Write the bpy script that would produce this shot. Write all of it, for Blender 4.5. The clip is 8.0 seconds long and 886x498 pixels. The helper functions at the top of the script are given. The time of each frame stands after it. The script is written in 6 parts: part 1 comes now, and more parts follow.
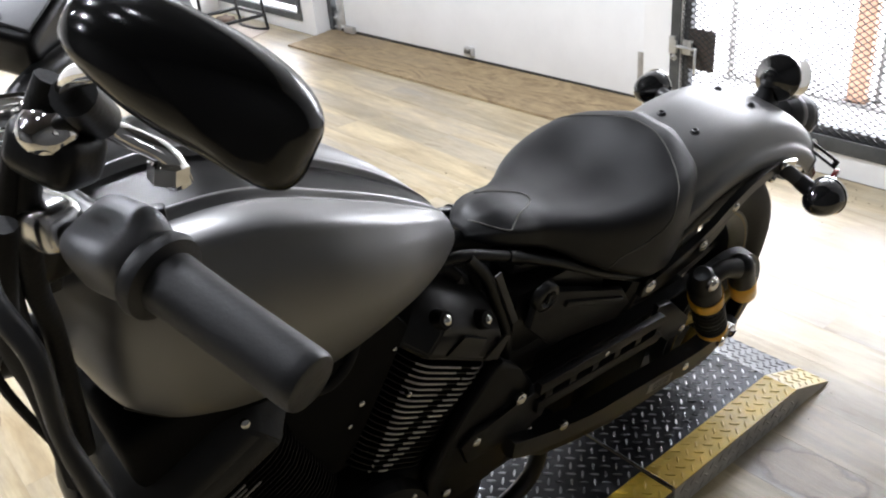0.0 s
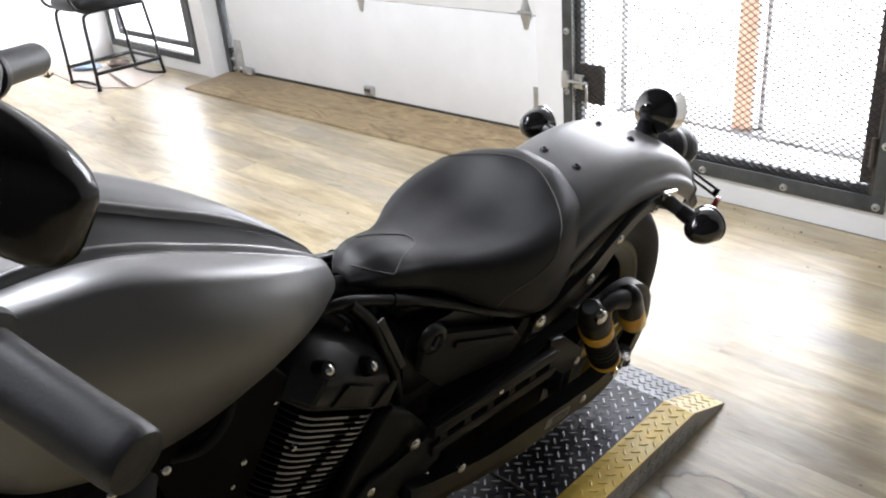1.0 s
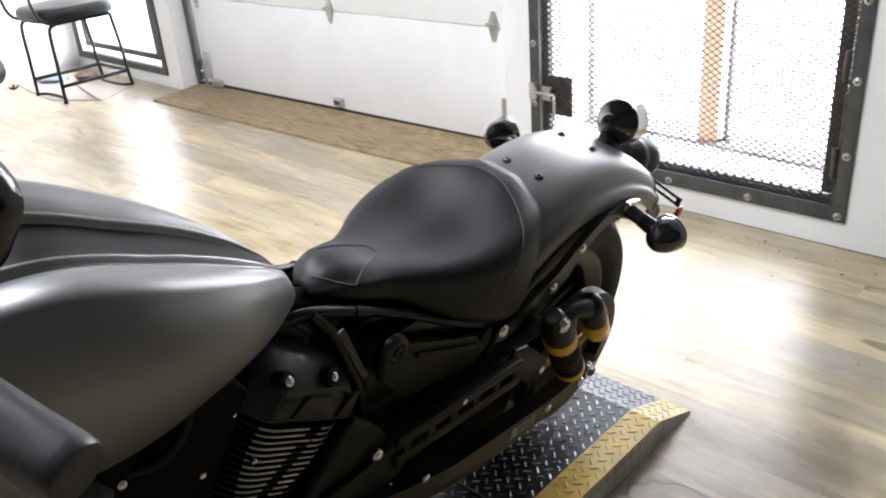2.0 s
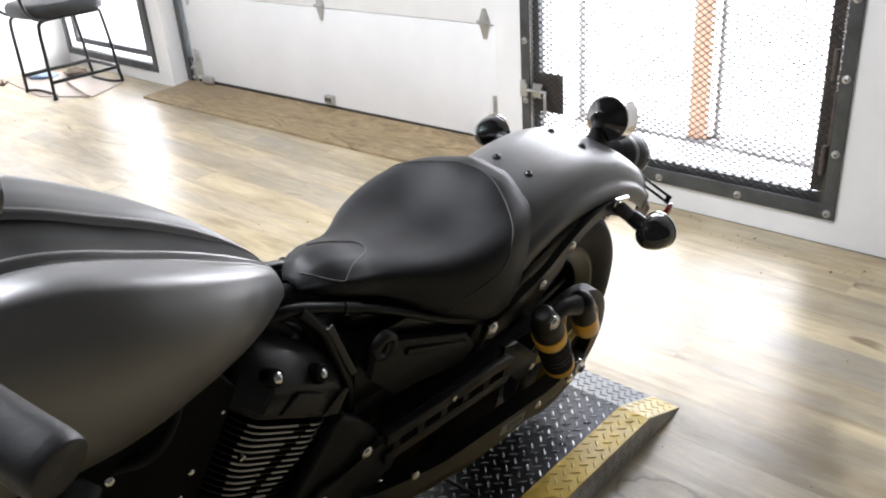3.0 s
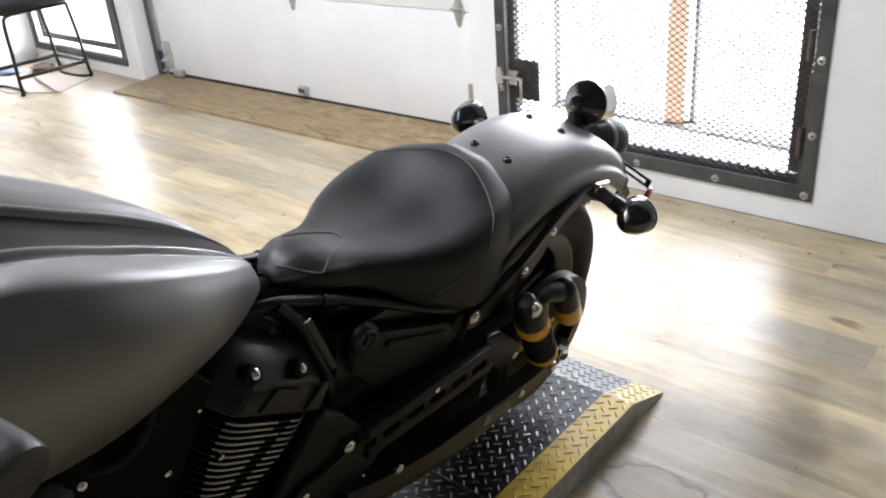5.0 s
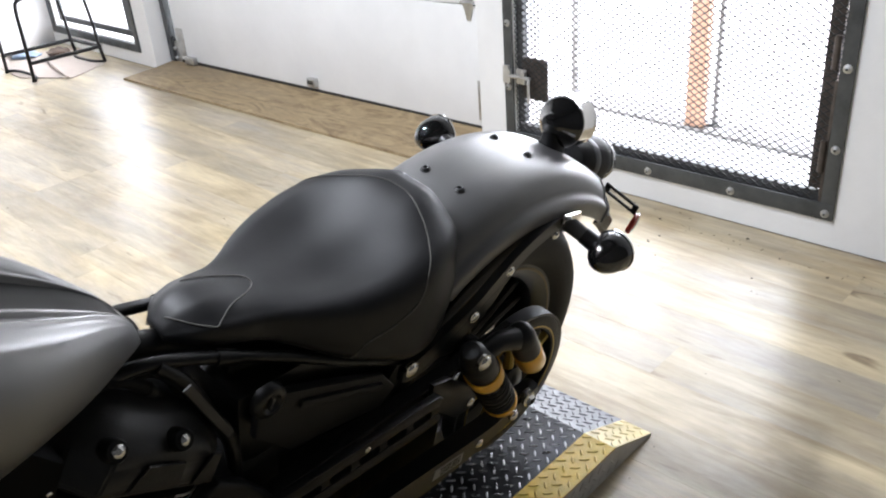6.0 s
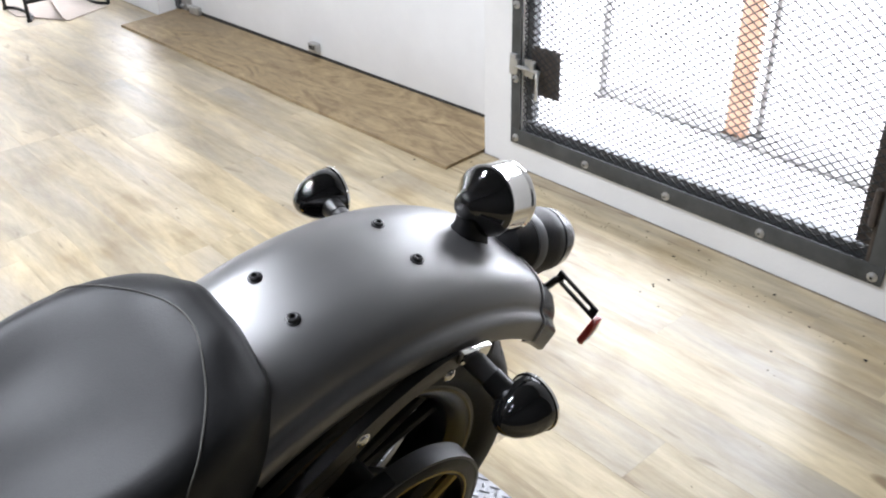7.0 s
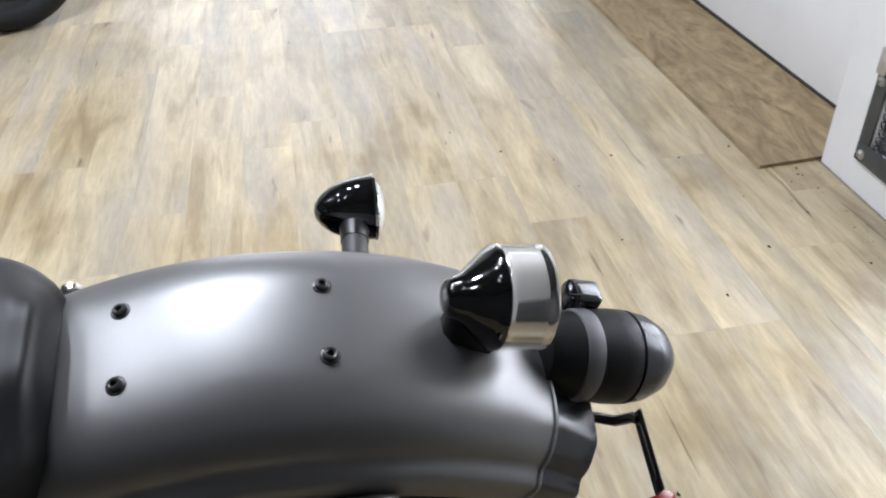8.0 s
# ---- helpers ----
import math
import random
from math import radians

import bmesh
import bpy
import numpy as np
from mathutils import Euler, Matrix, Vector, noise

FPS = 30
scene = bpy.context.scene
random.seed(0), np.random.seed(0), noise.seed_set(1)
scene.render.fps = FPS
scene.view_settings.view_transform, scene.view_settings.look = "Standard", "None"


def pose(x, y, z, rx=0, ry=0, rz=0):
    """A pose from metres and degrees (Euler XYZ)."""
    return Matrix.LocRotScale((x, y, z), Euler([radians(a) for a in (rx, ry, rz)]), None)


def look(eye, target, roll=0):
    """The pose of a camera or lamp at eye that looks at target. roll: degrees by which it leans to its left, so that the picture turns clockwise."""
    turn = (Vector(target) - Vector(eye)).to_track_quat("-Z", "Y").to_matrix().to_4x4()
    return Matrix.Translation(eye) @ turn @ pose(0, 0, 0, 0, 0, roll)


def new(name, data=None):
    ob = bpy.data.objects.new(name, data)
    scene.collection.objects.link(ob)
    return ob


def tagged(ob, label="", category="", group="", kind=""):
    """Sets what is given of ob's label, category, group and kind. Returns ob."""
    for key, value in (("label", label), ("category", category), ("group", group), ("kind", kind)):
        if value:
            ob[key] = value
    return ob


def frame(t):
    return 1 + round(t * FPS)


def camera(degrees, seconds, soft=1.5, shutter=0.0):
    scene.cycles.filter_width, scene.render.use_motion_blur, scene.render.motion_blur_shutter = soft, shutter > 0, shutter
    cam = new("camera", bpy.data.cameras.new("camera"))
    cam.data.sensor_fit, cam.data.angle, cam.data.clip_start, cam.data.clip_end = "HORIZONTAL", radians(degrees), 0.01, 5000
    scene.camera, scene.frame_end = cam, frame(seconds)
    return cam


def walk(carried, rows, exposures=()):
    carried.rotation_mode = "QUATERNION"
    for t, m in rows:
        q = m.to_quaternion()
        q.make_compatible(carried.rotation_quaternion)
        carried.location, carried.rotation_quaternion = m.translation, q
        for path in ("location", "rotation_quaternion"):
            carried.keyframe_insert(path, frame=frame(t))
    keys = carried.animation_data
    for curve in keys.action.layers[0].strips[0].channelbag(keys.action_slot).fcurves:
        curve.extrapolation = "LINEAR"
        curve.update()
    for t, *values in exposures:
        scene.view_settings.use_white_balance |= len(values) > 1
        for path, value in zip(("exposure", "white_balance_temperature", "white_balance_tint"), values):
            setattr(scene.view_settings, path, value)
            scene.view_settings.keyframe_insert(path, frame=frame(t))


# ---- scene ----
cam = camera(54.9, 8.0, soft=2.0, shutter=0.12)
PATH = [
    (0, (-0.018, -0.047, 1.365), (1.045, 1.358, 0.418), -5.4),
    (0.5, (0.016, -0.056, 1.367), (1.182, 1.287, 0.452), -5.5),
    (1, (0.033, -0.064, 1.364), (1.268, 1.233, 0.474), -5.0),
    (1.5, (0.039, -0.074, 1.365), (1.318, 1.195, 0.496), -4.5),
    (2, (0.043, -0.08, 1.362), (1.33, 1.18, 0.492), -4.5),
    (3.5, (0.048, -0.083, 1.358), (1.349, 1.154, 0.476), -4.0),
    (4, (0.053, -0.075, 1.354), (1.357, 1.152, 0.462), -3.8),
    (4.5, (0.053, -0.067, 1.354), (1.381, 1.134, 0.463), -3.7),
    (5.8, (0.188, -0.061, 1.329), (1.485, 1.156, 0.414), -6.4),
    (6, (0.3, -0.055, 1.337), (1.552, 1.201, 0.412), -4.5),
    (6.2, (0.395, -0.048, 1.346), (1.602, 1.245, 0.412), -6.0),
    (6.5, (0.544, 0.016, 1.318), (1.731, 1.305, 0.354), -2.5),
    (6.8, (0.727, 0.106, 1.307), (1.942, 1.345, 0.313), 0.2),
    (7, (0.825, 0.124, 1.322), (1.946, 1.424, 0.294), -1.9),
    (7.2, (0.943, 0.144, 1.31), (1.947, 1.504, 0.241), -5.5),
    (7.4, (1.075, 0.139, 1.314), (1.909, 1.678, 0.346), -3.3),
    (7.5, (1.138, 0.129, 1.327), (1.878, 1.705, 0.343), -2.4),
    (7.7, (1.235, 0.147, 1.324), (1.75, 1.764, 0.266), -3.8),
    (8, (1.357, 0.256, 1.286), (1.639, 1.851, 0.112), -1.2),
]
walk(cam, [(t, look(eye, target, roll)) for t, eye, target, roll in PATH], [(0.0, 0.0, 6260, 15), (1.5, 0.0, 6310, 15), (4.7, 0.0, 6310, 15), (6.0, -0.07, 6180, 15), (7.0, -0.10, 6150, 15), (7.5, -0.25, 6100, 15), (8.0, -0.37, 6040, 15)])

# ---- light ----
world = bpy.data.worlds.new("sky")
scene.world = world
world.use_nodes = True
wn = world.node_tree.nodes
sky = wn.new("ShaderNodeTexSky")
sky.sky_type, sky.sun_disc = "NISHITA", False
sky.sun_elevation, sky.sun_rotation = radians(40), radians(70)
wn["Background"].inputs["Strength"].default_value = 0.12
world.node_tree.links.new(sky.outputs["Color"], wn["Background"].inputs["Color"])

LAMP_WATTS, DAY_GLOW, NORTH_GLOW = 40.0, 15.0, 0.5

# ---- helpers ----


def part(name, bm, material, parent=None, label="", smooth=True, angle=40):
    """One mesh object from a bmesh, under a thing or a part."""
    me = bpy.data.meshes.new(name)
    bmesh.ops.recalc_face_normals(bm, faces=bm.faces)
    bm.to_mesh(me)
    bm.free()
    me.materials.append(material)
    if smooth:
        me.shade_smooth()
        me.set_sharp_from_angle(angle=radians(angle))
    ob = new(name, me)
    if parent:
        ob.parent = parent
    if label:
        ob["label"] = label
    return ob


def thing(name, m, label, category, group="", kind=""):
    ob = new(name)
    ob.empty_display_size = 0.1
    ob.matrix_world = m
    return tagged(ob, label, category, group, kind)


def spline(points, n):
    """n points along a smooth curve through the points (rows of any width)."""
    p = np.array(points, float)
    k = len(p)
    d = np.r_[0, np.cumsum(np.sqrt(np.linalg.norm(np.diff(p[:, :3], axis=0), axis=1)) + 1e-6)]
    d /= d[-1]
    slope = np.gradient(p, d, axis=0)
    out = []
    for s in np.linspace(0, 1, n):
        i = min(int(np.searchsorted(d, s, side="right")) - 1, k - 2)
        h = d[i + 1] - d[i]
        u = (s - d[i]) / h
        a, b = 2 * u**3 - 3 * u**2 + 1, u**3 - 2 * u**2 + u
        c, e = -2 * u**3 + 3 * u**2, u**3 - u**2
        out.append(a * p[i] + b * h * slope[i] + c * p[i + 1] + e * h * slope[i + 1])
    return np.array(out)


def curve_of(rows, s):
    """Smooth interpolation of table rows (first column the key) at s."""
    t = np.array(rows, float)
    x = t[:, 0]
    g = np.gradient(t, x, axis=0)
    i = int(np.clip(np.searchsorted(x, s, side="right") - 1, 0, len(x) - 2))
    h = x[i + 1] - x[i]
    u = min(max((s - x[i]) / h, 0), 1)
    a, b = 2 * u**3 - 3 * u**2 + 1, u**3 - 2 * u**2 + u
    c, e = -2 * u**3 + 3 * u**2, u**3 - u**2
    return a * t[i] + b * h * g[i] + c * t[i + 1] + e * h * g[i + 1]


def loft(rings, closed=True, caps=True, bm=None):
    bm = bm or bmesh.new()
    vs = [[bm.verts.new(tuple(map(float, p))) for p in ring] for ring in rings]
    n = len(vs[0])
    for a, b in zip(vs, vs[1:]):
        for i in range(n if closed else n - 1):
            j = (i + 1) % n
            bm.faces.new((a[i], a[j], b[j], b[i]))
    if caps and closed:
        bm.faces.new(vs[0][::-1])
        bm.faces.new(vs[-1])
    return bm


def axes_of(d):
    d = Vector(d).normalized()
    u = d.orthogonal().normalized()
    if abs(d.z) < 0.95:
        u = d.cross(Vector((0, 0, 1))).normalized()
    return d, u, d.cross(u)


def tube(points, r, n=10, steps=0, bm=None):
    """A round bar along points; r a number or one for each point."""
    rows = [(*p, r if not isinstance(r, (list, tuple)) else r[i]) for i, p in enumerate(points)]
    if steps:
        rows = spline(rows, steps)
    rows = [np.array(q, float) for q in rows]
    rings, u = [], None
    for i, q in enumerate(rows):
        d = Vector(rows[min(i + 1, len(rows) - 1)][:3] - rows[max(i - 1, 0)][:3]).normalized()
        u = axes_of(d)[1] if u is None else (u - d * u.dot(d)).normalized()
        w = d.cross(u)
        rings.append([Vector(q[:3]) + (u * math.cos(a) + w * math.sin(a)) * q[3] for a in np.linspace(0, 2 * math.pi, n, endpoint=False)])
    return loft(rings, bm=bm)


def lathe(origin, axis, profile, n=28, bm=None):
    """Turns (along, radius) rows about an axis."""
    d, u, w = axes_of(axis)
    o = Vector(origin)
    hollow = profile[0][1] > 1e-3 and profile[-1][1] > 1e-3
    rows = list(profile) + ([profile[0]] if hollow else [])
    rings = [[o + d * a + (u * math.cos(t) + w * math.sin(t)) * max(r, 1e-4) for t in np.linspace(0, 2 * math.pi, n, endpoint=False)] for a, r in rows]
    bm = loft(rings, caps=not hollow, bm=bm)
    if hollow:
        bmesh.ops.remove_doubles(bm, verts=bm.verts, dist=1e-6)
    return bm


def box(size, at=(0, 0, 0), turn=(0, 0, 0), bevel=0.0, bm=None, segments=2):
    """A bevelled block of that size; adds to bm when given."""
    own = bmesh.new()
    m = pose(*at, *turn) @ Matrix.Diagonal((*size, 1))
    bmesh.ops.create_cube(own, size=1, matrix=m)
    if bevel:
        bmesh.ops.bevel(own, geom=own.edges[:], offset=bevel, segments=segments, affect="EDGES", profile=0.6)
    if bm is None:
        return own
    me = bpy.data.meshes.new("tmp")
    own.to_mesh(me)
    own.free()
    bm.from_mesh(me)
    bpy.data.meshes.remove(me)
    return bm


def extrude_outline(outline, thickness, frame_of, bevel=0.002):
    """A plate: a 2D outline carried into space by frame_of(u, v, w), w from 0 to thickness."""
    bm = bmesh.new()
    a = [bm.verts.new(frame_of(u, v, 0)) for u, v in outline]
    b = [bm.verts.new(frame_of(u, v, thickness)) for u, v in outline]
    n = len(outline)
    fa, fb = bm.faces.new(a[::-1]), bm.faces.new(b)
    for i in range(n):
        j = (i + 1) % n
        bm.faces.new((a[i], a[j], b[j], b[i]))
    if bevel:
        bmesh.ops.bevel(bm, geom=list({e for f in (fa, fb) for e in f.edges}), offset=bevel, segments=2, affect="EDGES", profile=0.6)
    return bm


# ---- materials ----


def material(name, base, rough=0.5, metal=0.0, spec=0.5, vary=0.12, scale=6.0, bump=0.0, bump_scale=200.0, rough_vary=0.08, coat=0.0, random_shade=0.0, second=None):
    """A principled surface with broad variation of tone and roughness and fine relief."""
    mat = bpy.data.materials.new(name)
    mat.use_nodes = True
    nt = mat.node_tree
    n, k = nt.nodes, nt.links.new
    p = n["Principled BSDF"]
    p.inputs["Metallic"].default_value = metal
    p.inputs["Specular IOR Level"].default_value = spec
    p.inputs["Coat Weight"].default_value = coat
    p.inputs["Coat Roughness"].default_value = 0.06
    co = n.new("ShaderNodeTexCoord")
    big = n.new("ShaderNodeTexNoise")
    big.inputs["Scale"].default_value, big.inputs["Detail"].default_value, big.inputs["Roughness"].default_value = scale, 6, 0.65
    k(co.outputs["Object"], big.inputs["Vector"])
    ramp = n.new("ShaderNodeValToRGB")
    dark = [c * (1 - vary) for c in base]
    light = [min(c * (1 + vary), 1) for c in base]
    ramp.color_ramp.elements[0].position, ramp.color_ramp.elements[1].position = 0.3, 0.72
    ramp.color_ramp.elements[0].color = (*(second or dark), 1)
    ramp.color_ramp.elements[1].color = (*light, 1)
    k(big.outputs["Fac"], ramp.inputs["Fac"])
    colour = ramp.outputs["Color"]
    if random_shade:
        info = n.new("ShaderNodeObjectInfo")
        rng = n.new("ShaderNodeMapRange")
        rng.inputs["To Min"].default_value, rng.inputs["To Max"].default_value = 1 - random_shade, 1 + random_shade
        k(info.outputs["Random"], rng.inputs["Value"])
        hsv = n.new("ShaderNodeHueSaturation")
        k(rng.outputs["Result"], hsv.inputs["Value"])
        k(colour, hsv.inputs["Color"])
        colour = hsv.outputs["Color"]
    k(colour, p.inputs["Base Color"])
    fine = n.new("ShaderNodeTexNoise")
    fine.inputs["Scale"].default_value, fine.inputs["Detail"].default_value = bump_scale, 3
    k(co.outputs["Object"], fine.inputs["Vector"])
    rr = n.new("ShaderNodeMapRange")
    rr.inputs["To Min"].default_value, rr.inputs["To Max"].default_value = max(rough - rough_vary, 0.02), min(rough + rough_vary, 1)
    k(big.outputs["Fac"], rr.inputs["Value"])
    k(rr.outputs["Result"], p.inputs["Roughness"])
    if bump:
        b = n.new("ShaderNodeBump")
        b.inputs["Strength"].default_value, b.inputs["Distance"].default_value = 1.0, bump
        k(fine.outputs["Fac"], b.inputs["Height"])
        k(b.outputs["Normal"], p.inputs["Normal"])
    return mat


def glow(name, colour, strength):
    mat = bpy.data.materials.new(name)
    mat.use_nodes = True
    p = mat.node_tree.nodes["Principled BSDF"]
    p.inputs["Base Color"].default_value = (*colour, 1)
    p.inputs["Emission Color"].default_value = (*colour, 1)
    p.inputs["Emission Strength"].default_value = strength
    return mat


def clear(name, colour=(1, 1, 1), rough=0.02, ior=1.45):
    mat = bpy.data.materials.new(name)
    mat.use_nodes = True
    p = mat.node_tree.nodes["Principled BSDF"]
    p.inputs["Base Color"].default_value = (*colour, 1)
    p.inputs["Transmission Weight"].default_value = 1
    p.inputs["Roughness"].default_value = rough
    p.inputs["IOR"].default_value = ior
    return mat


def wood(name, light, dark, grey, along="Y", stretch=14.0, scale=3.0, rough=0.3, shade=0.18, fine=1.0, contrast=1.0, wavy=0.0, bump=0.0006, knots=0.27, ring=None, streak_detail=8, grain_depth=0.8, broad=0.0, spec=0.5):
    """Boards: long streaks, weathered grey patches, knots and fine grain, different on every board."""
    mat = bpy.data.materials.new(name)
    mat.use_nodes = True
    nt = mat.node_tree
    n, k = nt.nodes, nt.links.new
    p = n["Principled BSDF"]
    p.inputs["Specular IOR Level"].default_value = spec
    co, info = n.new("ShaderNodeTexCoord"), n.new("ShaderNodeObjectInfo")
    off = n.new("ShaderNodeVectorMath")
    off.operation = "MULTIPLY_ADD"
    mix3 = n.new("ShaderNodeCombineXYZ")
    for i, f in enumerate((37.0, 91.0, 53.0)):
        m = n.new("ShaderNodeMath")
        m.operation = "MULTIPLY"
        m.inputs[1].default_value = f
        k(info.outputs["Random"], m.inputs[0])
        k(m.outputs[0], mix3.inputs[i])
    squash = n.new("ShaderNodeMapping")
    s = {"X": (1 / stretch, 1, 1), "Y": (1, 1 / stretch, 1)}[along]
    squash.inputs["Scale"].default_value = s
    k(co.outputs["Object"], squash.inputs["Vector"])
    add = n.new("ShaderNodeVectorMath")
    k(squash.outputs["Vector"], add.inputs[0])
    k(mix3.outputs["Vector"], add.inputs[1])

    def tex(sc, detail, rgh, dist):
        t = n.new("ShaderNodeTexNoise")
        t.inputs["Scale"].default_value, t.inputs["Detail"].default_value = sc, detail
        t.inputs["Roughness"].default_value, t.inputs["Distortion"].default_value = rgh, dist
        k(add.outputs["Vector"], t.inputs["Vector"])
        return t.outputs["Fac"]

    def ramp(fac, stops):
        r = n.new("ShaderNodeValToRGB")
        e = r.color_ramp.elements
        e[0].position, e[0].color = stops[0][0], (*stops[0][1], 1)
        e[1].position, e[1].color = stops[-1][0], (*stops[-1][1], 1)
        for q, c in stops[1:-1]:
            e.new(q).color = (*c, 1)
        k(fac, r.inputs["Fac"])
        return r.outputs["Color"]

    def blend(fac, a, b, kind="MIX"):
        m = n.new("ShaderNodeMix")
        m.data_type, m.blend_type = "RGBA", kind
        k(fac, m.inputs["Factor"])
        k(a, m.inputs["A"])
        k(b, m.inputs["B"])
        return m.outputs["Result"]

    w = (0.5 - 0.22 / contrast, 0.5 + 0.22 / contrast)
    streak = ramp(tex(scale * 4, streak_detail, 0.58, 0.6 + wavy), [(w[0], dark), (0.5, [(a + b) / 2 for a, b in zip(light, dark)]), (w[1], light)])
    patch_f = ramp(tex(scale * 1.3, 5, 0.6, 0.4), [(0.46, (0, 0, 0)), (0.70, (1, 1, 1))])
    greyed = ramp(tex(scale * 9, 6, 0.7, 0.4), [(0.3, [c * 0.72 for c in grey]), (0.7, grey)])
    pf = n.new("ShaderNodeRGBToBW")
    k(patch_f, pf.inputs["Color"])
    colour = blend(pf.outputs["Val"], streak, greyed)
    grain = ramp(tex(scale * 40 * fine, 4, 0.7, 0.2), [(0.35, (grain_depth,) * 3), (0.6, (1, 1, 1))])
    one = n.new("ShaderNodeValue")
    one.outputs[0].default_value = 0.75
    colour = blend(one.outputs[0], colour, grain, "MULTIPLY")
    knot_t = tex(scale * 2.2, 2, 0.5, 3.0)
    knot = ramp(knot_t, [(knots, (0.35, 0.28, 0.22)), (knots + 0.07, (1, 1, 1))])
    colour = blend(one.outputs[0], colour, knot, "MULTIPLY")
    if ring:
        # one large printed knot with a dark cracked outline
        at = n.new("ShaderNodeMapping")
        at.inputs["Location"].default_value = (-ring[0] / ring[2], -ring[1] / ring[2] * 0.6, 0)
        at.inputs["Scale"].default_value = (1 / ring[2], 0.6 / ring[2], 0)
        k(co.outputs["Object"], at.inputs["Vector"])
        far = n.new("ShaderNodeVectorMath")
        far.operation = "LENGTH"
        k(at.outputs["Vector"], far.inputs[0])
        wob = n.new("ShaderNodeTexNoise")
        wob.inputs["Scale"].default_value, wob.inputs["Detail"].default_value = 14, 6
        k(co.outputs["Object"], wob.inputs["Vector"])
        mixed = n.new("ShaderNodeMath")
        mixed.operation = "MULTIPLY_ADD"
        mixed.inputs[1].default_value = 1.0
        k(wob.outputs["Fac"], mixed.inputs[0])
        k(far.outputs["Value"], mixed.inputs[2])
        half = n.new("ShaderNodeMath")
        half.operation = "MULTIPLY"
        half.inputs[1].default_value = 0.5
        k(mixed.outputs[0], half.inputs[0])
        line = ramp(half.outputs[0], [(0.0, (0.92, 0.82, 0.66)), (0.66, (0.80, 0.70, 0.56)), (0.712, (0.15, 0.105, 0.07)), (0.728, (0.5, 0.44, 0.38)), (0.80, (1, 1, 1))])
        colour = blend(one.outputs[0], colour, line, "MULTIPLY")
    if broad:
        # soft greyed and browned areas that run on over several boards
        geo = n.new("ShaderNodeNewGeometry")
        wide = n.new("ShaderNodeTexNoise")
        wide.inputs["Scale"].default_value, wide.inputs["Detail"].default_value, wide.inputs["Roughness"].default_value = 2.6, 4, 0.55
        k(geo.outputs["Position"], wide.inputs["Vector"])
        tone = ramp(wide.outputs["Fac"], [(0.32, (0.80, 0.74, 0.64)), (0.48, (1, 1, 1)), (0.62, (0.97, 0.97, 0.99)), (0.76, (0.86, 0.86, 0.90))])
        full = n.new("ShaderNodeValue")
        full.outputs[0].default_value = broad
        colour = blend(full.outputs[0], colour, tone, "MULTIPLY")
    rng = n.new("ShaderNodeMapRange")
    rng.inputs["To Min"].default_value, rng.inputs["To Max"].default_value = 1 - shade, 1 + shade * 0.6
    k(info.outputs["Random"], rng.inputs["Value"])
    hsv = n.new("ShaderNodeHueSaturation")
    k(rng.outputs["Result"], hsv.inputs["Value"])
    k(colour, hsv.inputs["Color"])
    k(hsv.outputs["Color"], p.inputs["Base Color"])
    rr = n.new("ShaderNodeMapRange")
    rr.inputs["To Min"].default_value, rr.inputs["To Max"].default_value = rough - 0.07, rough + 0.1
    k(tex(scale * 5, 6, 0.7, 0.3), rr.inputs["Value"])
    k(rr.outputs["Result"], p.inputs["Roughness"])
    b = n.new("ShaderNodeBump")
    b.inputs["Distance"].default_value = bump
    k(tex(scale * 30, 5, 0.7, 0.2), b.inputs["Height"])
    k(b.outputs["Normal"], p.inputs["Normal"])
    return mat


PLANK_LOOK = dict(rough=0.295, shade=0.14, stretch=7.0, scale=3.4, wavy=0.15, knots=0.245, fine=0.6, contrast=1.25, streak_detail=6, grain_depth=0.80, broad=0.8, spec=0.58)
M_PLANK = wood("vinyl_plank", (0.625, 0.528, 0.335), (0.345, 0.268, 0.155), (0.470, 0.420, 0.335), **PLANK_LOOK)
M_PLY = wood("plywood", (0.42, 0.315, 0.172), (0.20, 0.138, 0.070), (0.30, 0.228, 0.142), scale=1.9, stretch=3.2, rough=0.62, shade=0.03, wavy=3.0, contrast=1.2, knots=0.22)
M_SUBFLOOR = material("floor_gap", (0.36, 0.30, 0.22), 0.8)
M_DARKWALL = material("charcoal_wall_paint", (0.06, 0.06, 0.06), 0.6, vary=0.1, scale=2)
M_WALL = material("white_wall_paint", (0.86, 0.86, 0.85), 0.6, vary=0.05, scale=2.5, bump=0.0008, bump_scale=90)
M_CEIL = material("charcoal_ceiling_paint", (0.06, 0.06, 0.06), 0.8, vary=0.1)
M_DOORPAINT = material("white_door_enamel", (0.86, 0.865, 0.86), 0.42, vary=0.04, scale=3, bump=0.0004, bump_scale=260)
M_STEEL = material("dark_painted_steel", (0.085, 0.09, 0.092), 0.5, metal=0.35, vary=0.35, scale=9, bump=0.0004, bump_scale=120)
M_RUSTSTEEL = material("brown_worn_steel", (0.095, 0.078, 0.066), 0.6, metal=0.3, vary=0.4, scale=14)
M_MESH = material("blackened_mesh_steel", (0.045, 0.045, 0.045), 0.5, metal=0.4, vary=0.3)
M_ZINC = material("galvanised_steel", (0.55, 0.55, 0.54), 0.38, metal=0.85, vary=0.2, scale=18)
M_RUBBER = material("black_rubber", (0.009, 0.009, 0.009), 0.62, spec=0.25, vary=0.3, scale=20, bump=0.0006, bump_scale=160)
M_SEAL = material("black_door_seal", (0.03, 0.028, 0.025), 0.7)
